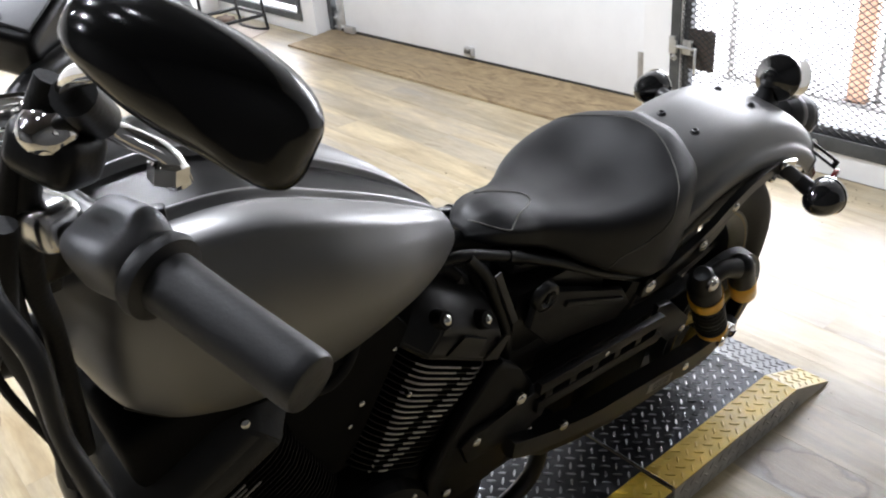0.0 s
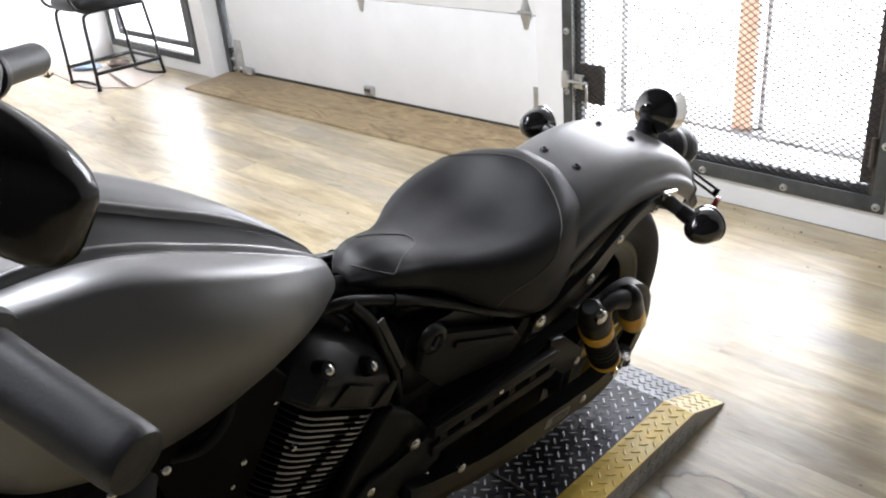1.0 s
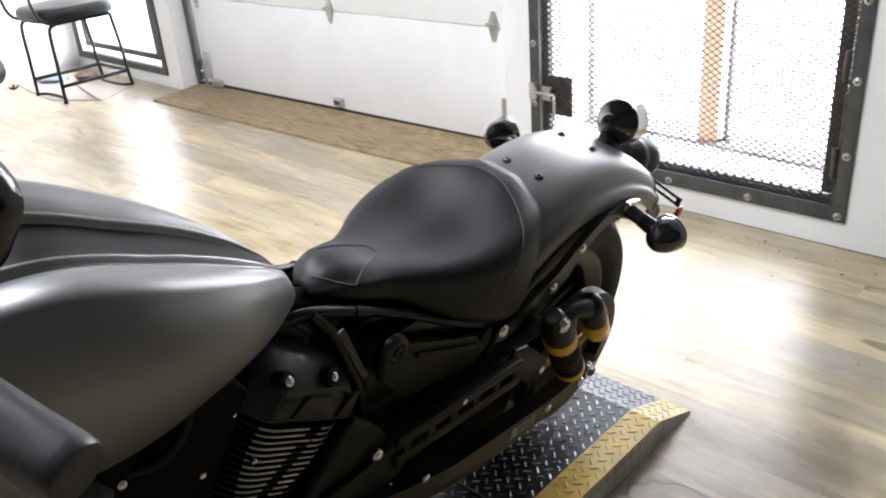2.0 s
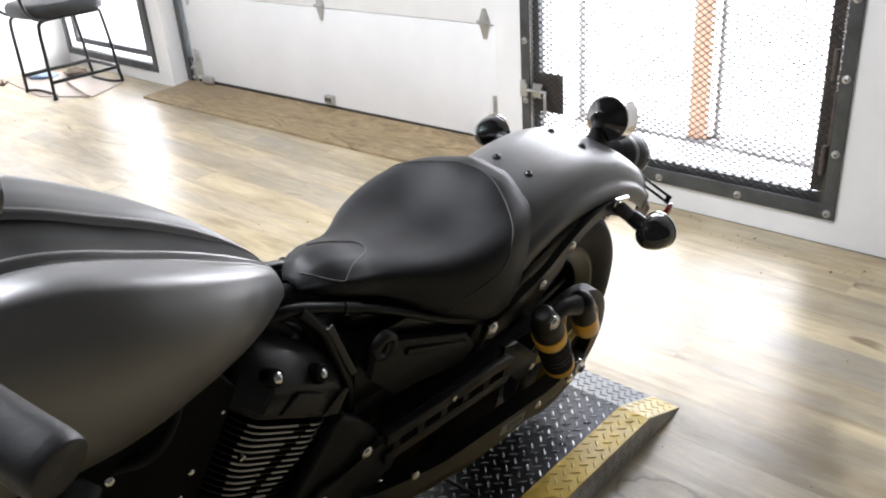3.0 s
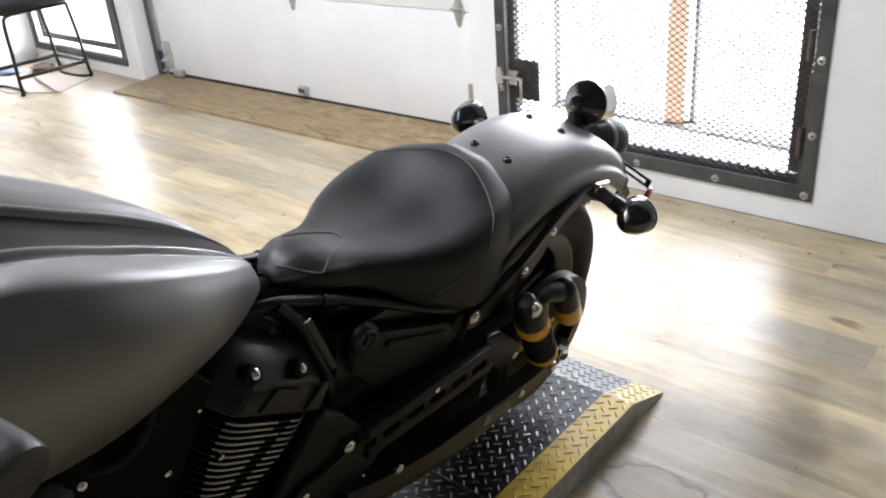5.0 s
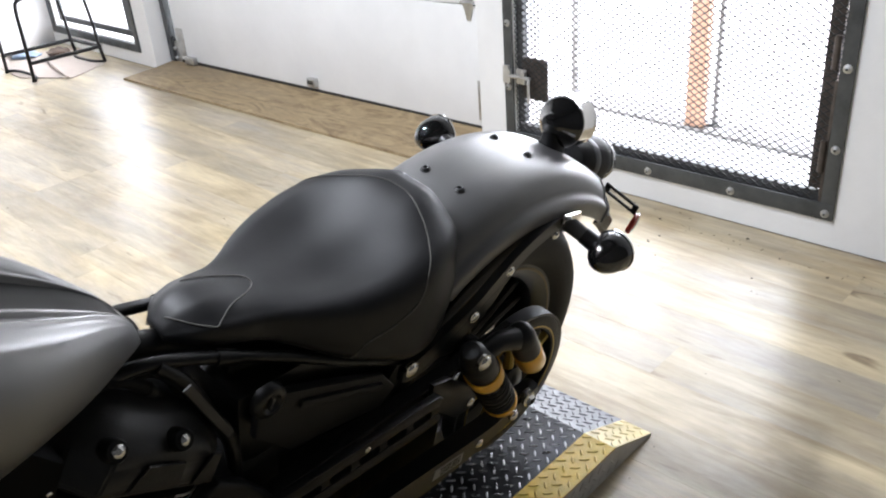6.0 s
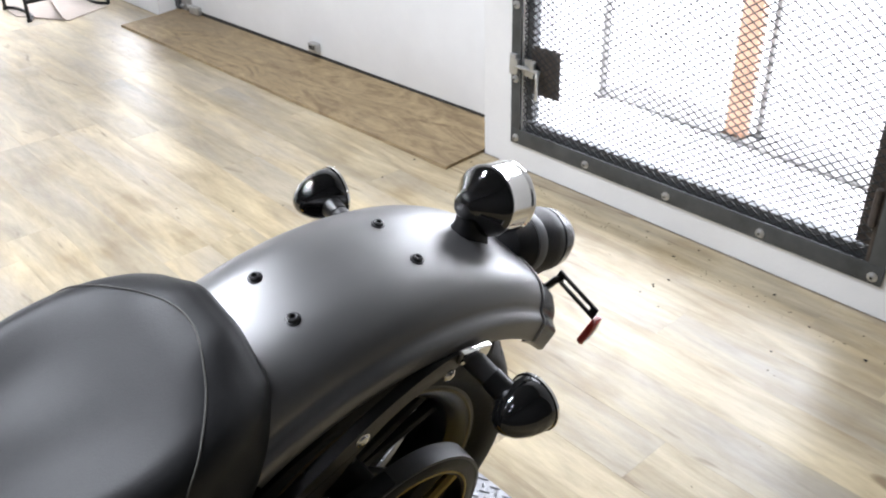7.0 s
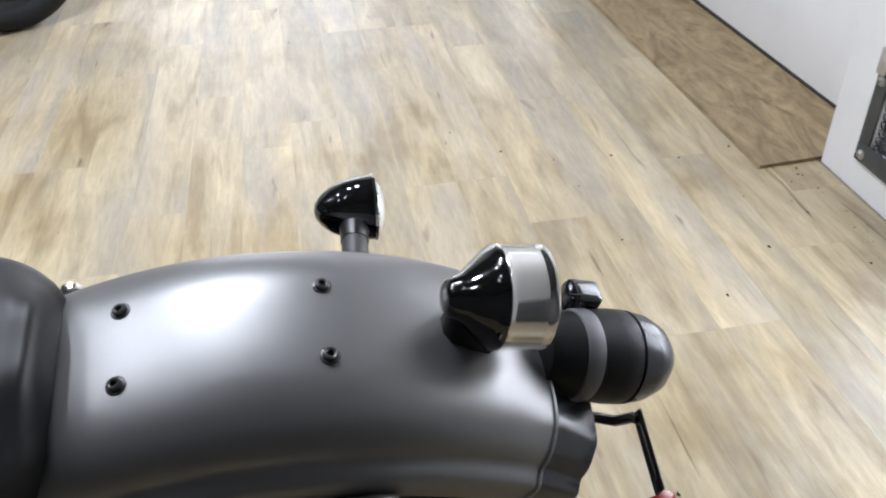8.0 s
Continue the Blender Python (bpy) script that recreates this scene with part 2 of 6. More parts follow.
M_PAINT = material("matte_grey_tank_paint", (0.222, 0.219, 0.218), 0.385, metal=0.74, vary=0.05, scale=3, bump=0.00005, bump_scale=1500, rough_vary=0.04)
M_PANEL_SHADE = material("panel_shade_paint", (0.055, 0.054, 0.053), 0.36, metal=0.85, vary=0.06, scale=4, rough_vary=0.03)
M_SEAT = material("black_seat_vinyl", (0.011, 0.011, 0.0115), 0.46, spec=0.36, vary=0.35, scale=14, bump=0.00018, bump_scale=520, rough_vary=0.06)
M_STITCH = material("grey_seat_thread", (0.11, 0.105, 0.095), 0.7, vary=0.3, scale=300)
M_BLACK = material("satin_black_metal", (0.006, 0.006, 0.006), 0.33, spec=0.40, vary=0.3, scale=15, bump=0.0002, bump_scale=300)
M_CASE = material("black_engine_enamel", (0.006, 0.0058, 0.0056), 0.42, spec=0.2, vary=0.3, scale=12, bump=0.0004, bump_scale=240)
M_PLASTIC = material("dark_grey_plastic", (0.008, 0.008, 0.0085), 0.46, spec=0.24, vary=0.2, scale=15, bump=0.0003, bump_scale=420)
M_SWITCH = material("grey_switch_housing", (0.17, 0.17, 0.175), 0.45, metal=0.3, vary=0.15, scale=20, bump=0.0002, bump_scale=400)
M_ROCKER = material("satin_black_rocker_enamel", (0.018, 0.0175, 0.0165), 0.38, spec=0.35, vary=0.3, scale=14, bump=0.0003, bump_scale=240)
# near-black that puts deep shade into gap covers and tread grooves
M_SHADE_BLACK = material("shade_black_cover", (0.0025, 0.0025, 0.0025), 0.6, spec=0.10, vary=0.3, scale=15)
M_GRIP = material("worn_grip_rubber", (0.016, 0.016, 0.0165), 0.45, spec=0.52, vary=0.3, scale=20, bump=0.0003, bump_scale=260)
M_LEVER = material("dark_lever_metal", (0.05, 0.05, 0.05), 0.35, metal=0.5, vary=0.2)
M_GLOSS = material("gloss_black_enamel", (0.006, 0.006, 0.006), 0.06, spec=0.6, vary=0.2, rough_vary=0.02, coat=0.5)
M_SHELL = material("black_mirror_shell", (0.006, 0.006, 0.006), 0.13, spec=0.40, vary=0.2, rough_vary=0.03)
M_CHROME = material("chrome", (0.82, 0.81, 0.79), 0.06, metal=1.0, vary=0.05, rough_vary=0.03)
M_FIN = material("machined_fin_edge", (0.46, 0.455, 0.44), 0.42, metal=0.7, vary=0.2, scale=40)
M_BOLT = material("polished_bolt", (0.75, 0.74, 0.72), 0.2, metal=1.0, vary=0.1)
M_GOLD = material("gold_anodised", (0.95, 0.50, 0.04), 0.34, metal=0.15, vary=0.12, scale=16, coat=0.4)
M_STRIPE = material("dull_ochre_stripe", (0.10, 0.072, 0.028), 0.5)
M_OCHRE = material("ochre_pulley_paint", (0.38, 0.27, 0.06), 0.4, metal=0.5, vary=0.2)
M_TREAD_Y = material("worn_yellow_paint", (0.79, 0.53, 0.045), 0.42, vary=0.10, scale=12, bump=0.0003, bump_scale=150, second=(0.60, 0.41, 0.06))
M_PALE_Y = material("faded_yellow_paint", (0.78, 0.64, 0.28), 0.45, vary=0.12, scale=14, bump=0.0003, bump_scale=150, second=(0.62, 0.50, 0.22))
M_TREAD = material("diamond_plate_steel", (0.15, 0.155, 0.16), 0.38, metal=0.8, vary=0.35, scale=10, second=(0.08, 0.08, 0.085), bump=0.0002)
# deck plate: far darker base than the ramp plate, with much brighter treads
M_DECK = material("dark_deck_plate", (0.036, 0.037, 0.040), 0.42, metal=0.6, vary=0.5, scale=9, second=(0.015, 0.015, 0.016), bump=0.0003, bump_scale=120)
M_LOZENGE = material("bright_tread_tops", (0.46, 0.465, 0.47), 0.28, metal=0.85, vary=0.3, scale=7, second=(0.14, 0.14, 0.145))
M_SKIRT = material("pale_skirt_plate", (0.62, 0.61, 0.59), 0.42, metal=0.2, vary=0.15, scale=8, second=(0.42, 0.41, 0.39))
M_RING = material("polished_aluminium", (0.90, 0.89, 0.87), 0.12, metal=1.0, vary=0.03, rough_vary=0.02)
M_FILLER = material("blue_grey_plastic", (0.014, 0.016, 0.021), 0.25, spec=0.6, vary=0.1)
M_STRAP = material("grey_strap", (0.045, 0.044, 0.043), 0.5, vary=0.15)
M_EDGE = material("worn_bracket_edge", (0.20, 0.185, 0.15), 0.45, metal=0.6, vary=0.35, scale=30)
M_BELT = material("grey_black_belt", (0.055, 0.055, 0.056), 0.45, vary=0.2, scale=30)
M_RED = material("red_reflector", (0.36, 0.028, 0.018), 0.25, vary=0.15, scale=40, coat=0.3)
M_REDSW = material("red_switch", (0.55, 0.02, 0.02), 0.35)
M_LENS = material("clear_white_lens", (0.78, 0.78, 0.76), 0.22, vary=0.04, coat=0.6)
M_SMOKE = material("smoked_cover", (0.026, 0.027, 0.031), 0.24, spec=0.5, vary=0.1)
M_LABEL = material("silver_label", (0.30, 0.30, 0.29), 0.4, vary=0.1)
M_BAND = material("highlight_band_grey", (0.11, 0.11, 0.115), 0.4, vary=0.1)
M_ORANGE = material("orange_post_paint", (0.50, 0.29, 0.19), 0.5, vary=0.1)
M_CONCRETE = material("pale_concrete", (0.72, 0.71, 0.69), 0.8, vary=0.15, scale=3, bump=0.001, bump_scale=60)
M_RAIL = material("grey_sill_metal", (0.30, 0.29, 0.28), 0.6, metal=0.2, vary=0.3, scale=9, second=(0.10, 0.095, 0.09))
M_BOARD = material("pale_cardboard", (0.42, 0.36, 0.31), 0.8, vary=0.06)
M_BLUE = material("blue_plastic_bag", (0.20, 0.27, 0.38), 0.4)
M_LEAF = material("brown_dry_leaf", (0.09, 0.055, 0.035), 0.7, vary=0.4, scale=30)
M_DUST = material("dark_debris", (0.05, 0.04, 0.03), 0.9)
M_GLASS = clear("window_glass", (1, 1, 1), 0.0, 1.45)
M_MIRROR = material("mirror_glass", (0.9, 0.9, 0.9), 0.01, metal=1.0, vary=0.0, rough_vary=0.0)
M_DAY = glow("overcast_daylight", (0.95, 0.98, 1.0), DAY_GLOW)
M_DAY_NORTH = glow("shaded_daylight", (1.0, 0.99, 0.97), NORTH_GLOW)

# ---- setting ----
WALL_X, WALL_T, TOP = 2.84, 0.16, 3.4
WEST, SOUTH, NORTH = -5.0, -1.2, 6.3
PLANK_WEST, PLANK_SOUTH = -1.9, 0.08


def wall_block(name, x0, x1, y0, y1, z0, z1, mat=None, bevel=0.004):
    bm = box((x1 - x0, y1 - y0, z1 - z0), ((x0 + x1) / 2, (y0 + y1) / 2, (z0 + z1) / 2), bevel=bevel)
    return tagged(part(name, bm, mat or M_WALL), kind="structure")


def wall_with_openings(name, x0, x1, y0, y1, z1, holes, label):
    """A wall along y with rectangular openings (y0, y1, z0, z1), as one mesh of butted blocks."""
    bm = bmesh.new()
    y = y0
    for a, b, c, d in holes:
        box((x1 - x0, a - y, z1), ((x0 + x1) / 2, (y + a) / 2, z1 / 2), bm=bm)
        if c > 0:
            box((x1 - x0, b - a, c), ((x0 + x1) / 2, (a + b) / 2, c / 2), bm=bm)
        box((x1 - x0, b - a, z1 - d), ((x0 + x1) / 2, (a + b) / 2, (z1 + d) / 2), bm=bm)
        y = b
    box((x1 - x0, y1 - y, z1), ((x0 + x1) / 2, (y + y1) / 2, z1 / 2), bm=bm)
    return tagged(part(name, bm, M_WALL), label, "wall", kind="structure")


wall_with_openings("wall_east", WALL_X, WALL_X + WALL_T, SOUTH, NORTH, TOP,
                   [(0.80, 2.02, 0.135, 2.0), (2.205, 4.875, 0.0, 2.2), (5.08, 6.2, 0.12, 2.0)],
                   "white painted wall with a garage door and a barred gate")
bm = bmesh.new()
for xa, xb, za, zb in ((WEST - 0.15, 0.25, 0, TOP), (2.0, WALL_X + WALL_T, 0, TOP), (0.25, 2.0, 0, 0.12), (0.25, 2.0, 2.25, TOP)):
    box((xb - xa, 0.15, zb - za), ((xa + xb) / 2, NORTH + 0.075, (za + zb) / 2), bm=bm)
tagged(part("wall_north", bm, M_WALL), "white painted end wall with a tall window", "wall", kind="structure")
# unseen south and west walls, added dark to cut bounced light and reflections
tagged(wall_block("wall_south", WEST - 0.15, WALL_X + WALL_T, SOUTH - 0.15, SOUTH, 0, TOP, M_DARKWALL), "plain dark wall added out of view", "wall")
tagged(wall_block("wall_west", WEST - 0.15, WEST, SOUTH, NORTH, 0, TOP, M_DARKWALL), "plain dark wall added out of view", "wall")
tagged(wall_block("ceiling", WEST - 0.15, WALL_X + WALL_T, SOUTH - 0.15, NORTH + 0.15, TOP, TOP + 0.12, M_CEIL), "flat charcoal painted ceiling", "ceiling")

# Outdoors: pale paving and an overcast glow past the openings.
ground = tagged(wall_block("ground", -40, 40, -40, 40, -0.5, -0.11, M_CONCRETE), "pale concrete ground outdoors", "ground")
bm = bmesh.new()
vs = [bm.verts.new(p) for p in ((9, -14, -0.2), (9, 20, -0.2), (9, 20, 9), (9, -14, 9))]
bm.faces.new(vs)
tagged(part("backdrop", bm, M_DAY, smooth=False), "blank white overcast daylight", "backdrop", kind="structure")
bm = bmesh.new()
bm.faces.new([bm.verts.new(p) for p in ((-9, 12, -0.2), (8.9, 12, -0.2), (8.9, 12, 9), (-9, 12, 9))])
tagged(part("backdrop_north", bm, M_DAY_NORTH, smooth=False), "blank shaded daylight beyond the end window", "backdrop", kind="structure")

# ---- ceiling lamps ----


def downlight(x, y, watts):
    t = thing("downlight", pose(x, y, TOP), "small round recessed ceiling lamp, switched on", "lamp", "ceiling lamps")
    part("trim_ring", lathe((0, 0, 0), (0, 0, -1), [(0, 0.075), (0.008, 0.085), (0.012, 0.082), (0.012, 0.066), (0.0, 0.064)]), M_WALL, t)
    lamp = new("lamp_light", bpy.data.lights.new("lamp_light", "AREA"))
    lamp.data.shape, lamp.data.size, lamp.data.energy, lamp.data.color = "DISK", 0.128, watts, (0.93, 0.97, 1.0)
    lamp.parent = t
    lamp.location = (0, 0, -0.016)
    return t


for x, y, k in ((1.15, 2.6, 1.5), (0.65, 2.35, 1.5), (0.2, 0.75, 0.10), (-0.35, 2.1, 1.1), (-0.6, 0.6, 0.10), (-1.7, 1.8, 1.0), (-3.4, 2.6, 1.0), (-1.8, 3.6, 1.0)):
    downlight(x, y, LAMP_WATTS * k)

# ---- garage door ----
DOOR_X, DOOR_TURN = 3.0, 1.4


def garage_door():
    y0, y1, width, panel = 2.16, 4.80, 2.64, 0.533
    t = thing("garage_door", pose(DOOR_X + 0.03, y0, 0.022, 0, 0, DOOR_TURN), "white steel sectional garage door, closed", "garage door")
    for i in range(4):
        z = 0.018 + i * panel
        bm = box((0.045, width, panel - 0.004), (0.0225, width / 2, z + panel / 2), bevel=0.004)
        part("door_section", bm, M_DOORPAINT, t)
    bm = box((0.05, width, 0.016), (0.022, width / 2, 0.009), bevel=0.004)
    part("bottom_seal", bm, M_SEAL, t, "black rubber bottom seal")
    for i in range(1, 4):
        z = 0.03 + i * panel
        for y in (0.25, width / 2 + 0.03, width - 0.06):
            outline = [(-0.028, -0.012), (-0.01, -0.075), (0.01, -0.075), (0.028, -0.012), (0.028, 0.012), (0.01, 0.06), (-0.01, 0.06), (-0.028, 0.012)]
            plate = extrude_outline(outline, 0.005, lambda u, v, w, y=y, z=z: (-0.001 - w, y + u, z + v), 0.0015)
            h = part("hinge", plate, M_ZINC, t, "galvanised hinge")
            part("hinge_pin", tube([(-0.012, y - 0.035, z), (-0.012, y + 0.035, z)], 0.008, 10), M_ZINC, h)
    # bottom fixtures
    for y in (width / 2 + 0.03,):
        bm = box((0.03, 0.06, 0.045), (-0.016, y, 0.06), bevel=0.004)
        bk = part("lift_handle", bm, M_ZINC, t, "small galvanised bracket")
        for dy in (-0.017, 0, 0.017):
            part("slot", box((0.004, 0.009, 0.018), (-0.032, y + dy, 0.062)), M_SEAL, bk)
    part("corner_plate", box((0.004, 0.04, 0.18), (-0.003, 0.20, 0.14), bevel=0.0015), M_ZINC, t)
    part("corner_plate", box((0.004, 0.07, 0.17), (-0.003, width - 0.055, 0.13), bevel=0.0015), M_ZINC, t)
    part("bottom_bracket", box((0.03, 0.10, 0.045), (-0.018, width - 0.15, 0.03), bevel=0.006), M_ZINC, t)
    return t


garage_door()


def door_track(y):
    t = thing("door_track", pose(2.965, y, 0), "dark steel vertical track of the garage door", "track")
    outline = [(-0.025, -0.022), (0.025, -0.022), (0.025, -0.018), (-0.02, -0.018), (-0.02, 0.018), (0.005, 0.018), (0.005, 0.022), (-0.025, 0.022)]
    part("channel", extrude_outline(outline, 2.2, lambda u, v, w: (u, v, w + 0.03), 0.0), M_STEEL, t)
    part("foot_bracket", box((0.05, 0.075, 0.13), (0.02, -0.035, 0.085), bevel=0.004), M_ZINC, t)
    for z in (0.05, 0.11):
        part("nut", lathe((-0.008, -0.035, z), (-1, 0, 0), [(0, 0.011), (0.009, 0.011), (0.010, 0.005), (0.016, 0.005)], 6), M_ZINC, t)
    part("roller", lathe((0.0, -0.03, 0.16), (0, 1, 0), [(0, 0.02), (0.02, 0.02), (0.021, 0.006), (0.04, 0.006)], 14), M_BLACK, t)
    return t


door_track(4.845)
part("jamb_trim", box((0.02, 0.03, 2.2), (3.0, 4.86, 1.1), bevel=0.003), M_WALL)
tagged(bpy.data.objects["jamb_trim"], "white painted timber door stop", "trim", kind="structure")

# Plywood threshold in front of the garage door: a thin sheet, its outline a little askew.
bm = bmesh.new()
low = [(2.64, 2.20), (2.835, 2.212), (3.03, 2.215), (2.97, 4.868), (2.83, 4.868), (2.585, 4.83)]
z_of = lambda x: 0.012 + max(x - 2.85, 0) * 0.12
a = [bm.verts.new((x, y, 0.001)) for x, y in low]
b = [bm.verts.new((x + (0.004 if i in (0, 5) else 0), y, z_of(x))) for i, (x, y) in enumerate(low)]
bm.faces.new(a[::-1])
bm.faces.new((b[0], b[1], b[4], b[5]))
bm.faces.new((b[1], b[2], b[3], b[4]))
for i in range(6):
    j = (i + 1) % 6
    bm.faces.new((a[i], a[j], b[j], b[i]))
tagged(part("plywood_sheet", bm, M_PLY, angle=20), "long worn plywood threshold sheet before the garage door", "plywood")

# ---- window ----


def steel_frame(t, y0, y1, z0, z1, x, width, depth, mat, names, screws=0):
    mid = (y0 + y1) / 2
    for nm, size, at in ((names[0], (depth, y1 - y0, width), (x, mid, z0 + width / 2)), (names[0], (depth, y1 - y0, width), (x, mid, z1 - width / 2)),
                         (names[1], (depth, width, z1 - z0 - 2 * width), (x, y0 + width / 2, (z0 + z1) / 2)), (names[1], (depth, width, z1 - z0 - 2 * width), (x, y1 - width / 2, (z0 + z1) / 2))):
        part(nm, box(size, at, bevel=0.002), mat, t)


win = thing("window_1", pose(0, 0, 0), "low window in a dark steel frame, bright outside", "window", kind="structure")
steel_frame(win, 5.03, 6.26, 0.08, 2.04, WALL_X - 0.006, 0.045, 0.012, M_STEEL, ("frame_rail", "frame_stile"))
steel_frame(win, 5.13, 6.16, 0.165, 1.95, WALL_X + 0.03, 0.038, 0.03, M_STEEL, ("sash_rail", "sash_stile"))
part("sill", box((WALL_T, 1.12, 0.012), (WALL_X + WALL_T / 2 + 0.002, 5.64, 0.128), bevel=0.003), M_WALL, win)
pane = part("pane", box((0.006, 0.95, 1.70), (WALL_X + 0.03, 5.645, 1.0575)), M_GLASS, win)
pane.visible_shadow = False

win2 = thing("window_2", pose(0, 0, 0), "tall window in a dark steel frame, pale outside", "window", kind="structure")
for nm, size, at in (("frame_rail", (1.75, 0.07, 0.05), (1.125, NORTH + 0.06, 0.145)), ("frame_rail", (1.75, 0.07, 0.05), (1.125, NORTH + 0.06, 2.225)),
                     ("frame_stile", (0.05, 0.07, 2.03), (0.275, NORTH + 0.06, 1.185)), ("frame_stile", (0.05, 0.07, 2.03), (1.975, NORTH + 0.06, 1.185))):
    part(nm, box(size, at, bevel=0.004), M_STEEL, win2)
pane = part("pane", box((1.65, 0.006, 2.03), (1.125, NORTH + 0.06, 1.185)), M_GLASS, win2)
pane.visible_shadow = False
paving = tagged(wall_block("pavement", WALL_X + WALL_T, 12, -6, 14, -0.105, -0.012, M_CONCRETE), "pale concrete paving outside the gate", "pavement")

# ---- barred gate ----
GATE = dict(y0=0.756, y1=2.065, z0=0.093, z1=2.06)


def gate():
    t = thing("security_gate", pose(WALL_X, 0, 0), "dark steel security gate with expanded metal mesh, closed", "gate")
    y0, y1, z0, z1 = GATE["y0"], GATE["y1"], GATE["z0"], GATE["z1"]
    w = 0.055
    # outer angle frame bolted to the wall
    for nm, size, at in (("frame_rail", (0.008, y1 - y0, w), (-0.006, (y0 + y1) / 2, z0 + w / 2)), ("frame_rail", (0.008, y1 - y0, w), (-0.006, (y0 + y1) / 2, z1 - w / 2)),
                         ("frame_stile", (0.008, w - 0.012, z1 - z0 - 2 * w), (-0.006, y0 + (w - 0.012) / 2, (z0 + z1) / 2)), ("frame_stile", (0.008, w - 0.012, z1 - z0 - 2 * w), (-0.006, y1 - (w - 0.012) / 2, (z0 + z1) / 2))):
        f = part(nm, box(size, at, bevel=0.002), M_STEEL, t)
        span = max(size[1], size[2])
        n = round(span / 0.32) + 1
        for i in range(n):
            s = -0.5 + i / (n - 1)
            ay = at[1] + (s * (size[1] - 0.05) if size[1] > size[2] else 0)
            az = at[2] - (0.006 if nm == "frame_rail" else 0) + (s * (size[2] - 0.36) if size[2] > size[1] else 0)
            part("bolt_head", lathe((-0.010, ay, az), (-1, 0, 0), [(0, 0.014), (0.002, 0.014), (0.003, 0.011), (0.007, 0.009), (0.009, 0.004)], 12), M_ZINC, f)
    # the leaf, just behind the frame
    ly0, ly1, lz0, lz1 = 0.812, 2.036, 0.134, 2.0
    lw = 0.046
    for nm, size, at in (("leaf_rail", (0.03, ly1 - ly0, lw - 0.008), (0.034, (ly0 + ly1) / 2, lz0 + lw / 2 - 0.004)), ("leaf_rail", (0.03, ly1 - ly0, lw), (0.034, (ly0 + ly1) / 2, lz1 - lw / 2)),
                         ("leaf_rail", (0.03, ly1 - ly0 - 2 * lw, lw), (0.034, (ly0 + ly1) / 2, 1.0)),
                         ("leaf_stile", (0.03, lw, lz1 - lz0 - 2 * lw), (0.034, ly1 - lw / 2, (lz0 + lz1) / 2))):
        part(nm, box(size, at, bevel=0.003), M_STEEL, t)
    part("leaf_stile", box((0.03, lw - 0.004, lz1 - lz0 - 2 * lw), (0.034, ly0 + lw / 2, (lz0 + lz1) / 2), bevel=0.003), M_RUSTSTEEL, t, "bare brown steel hinge stile")
    part("hinge_bar", box((0.02, 0.010, 0.40), (0.006, ly0 - 0.006, 0.335), bevel=0.003), M_RUSTSTEEL, t)
    for z in (0.30, 0.62, 1.2, 1.75):
        part("hinge", tube([(-0.006, ly0 + 0.004, z - 0.05), (-0.006, ly0 + 0.004, z + 0.05)], 0.010, 12), M_RUSTSTEEL, t)
    # expanded metal: staggered zigzag strands
    verts, faces = [], []
    cw, ch, r, dep, half = 0.034, 0.0118, 0.0018, 0.0009, 0.0012
    ny, nz = int((ly1 - ly0 + 0.006) / cw), int((lz1 - lz0 - 0.012) / ch)
    gy, gz = ly0 - 0.012, lz0 + 0.006
    for k in range(nz):
        z = gz + k * ch
        pts = []
        for i in range(2 * ny + 1):
            up = (i % 2 == 0) == (k % 2 == 0)
            pts.append((gy + i * cw / 2, z + (ch * 0.47 if up else -ch * 0.47), dep if up else -dep))
        for (ya, za, xa), (yb, zb, xb) in zip(pts, pts[1:]):
            d = math.hypot(yb - ya, zb - za)
            ny_, nz_ = -(zb - za) / d * r, (yb - ya) / d * r
            n0 = len(verts)
            for (yy, zz, xx) in ((ya, za, xa), (yb, zb, xb)):
                verts += [(xx - half, yy + ny_, zz + nz_), (xx + half, yy + ny_, zz + nz_), (xx + half, yy - ny_, zz - nz_), (xx - half, yy - ny_, zz - nz_)]
            for a in range(4):
                b = (a + 1) % 4
                faces.append((n0 + a, n0 + b, n0 + 4 + b, n0 + 4 + a))
    me = bpy.data.meshes.new("mesh_screen")
    me.from_pydata(verts, [], faces)
    me.materials.append(M_MESH)
    ob = new("mesh_screen", me)
    ob.parent, ob.location = t, (0.006, 0, 0)
    tagged(ob, "blackened expanded metal mesh", kind="stuff")
    # latch
    part("latch_plate", box((0.004, 0.125, 0.165), (0.0175, 1.935, 0.366), bevel=0.001), M_RUSTSTEEL, t, "brown steel latch guard plate")
    bolt = part("slide_bolt", tube([(-0.016, 2.045, 0.375), (-0.016, 1.935, 0.375)], 0.0075, 12), M_ZINC, t, "galvanised slide bolt")
    part("bolt_handle", tube([(-0.016, 1.937, 0.375), (-0.03, 1.93, 0.37), (-0.034, 1.928, 0.34), (-0.034, 1.928, 0.285)], 0.006, 10, 14), M_ZINC, bolt)
    for y in (2.035, 1.965):
        part("bolt_guide", box((0.012, 0.018, 0.05), (-0.016, y, 0.375), bevel=0.003), M_ZINC, bolt)
    part("bolt_base", box((0.004, 0.05, 0.06), (-0.004, 1.985, 0.375), bevel=0.001), M_ZINC, bolt)
    part("keeper", box((0.014, 0.03, 0.07), (-0.014, 2.05, 0.38), bevel=0.003), M_ZINC, t)
    return t


gate()

# Beyond the gate: a sill rail, thin posts and one orange post.


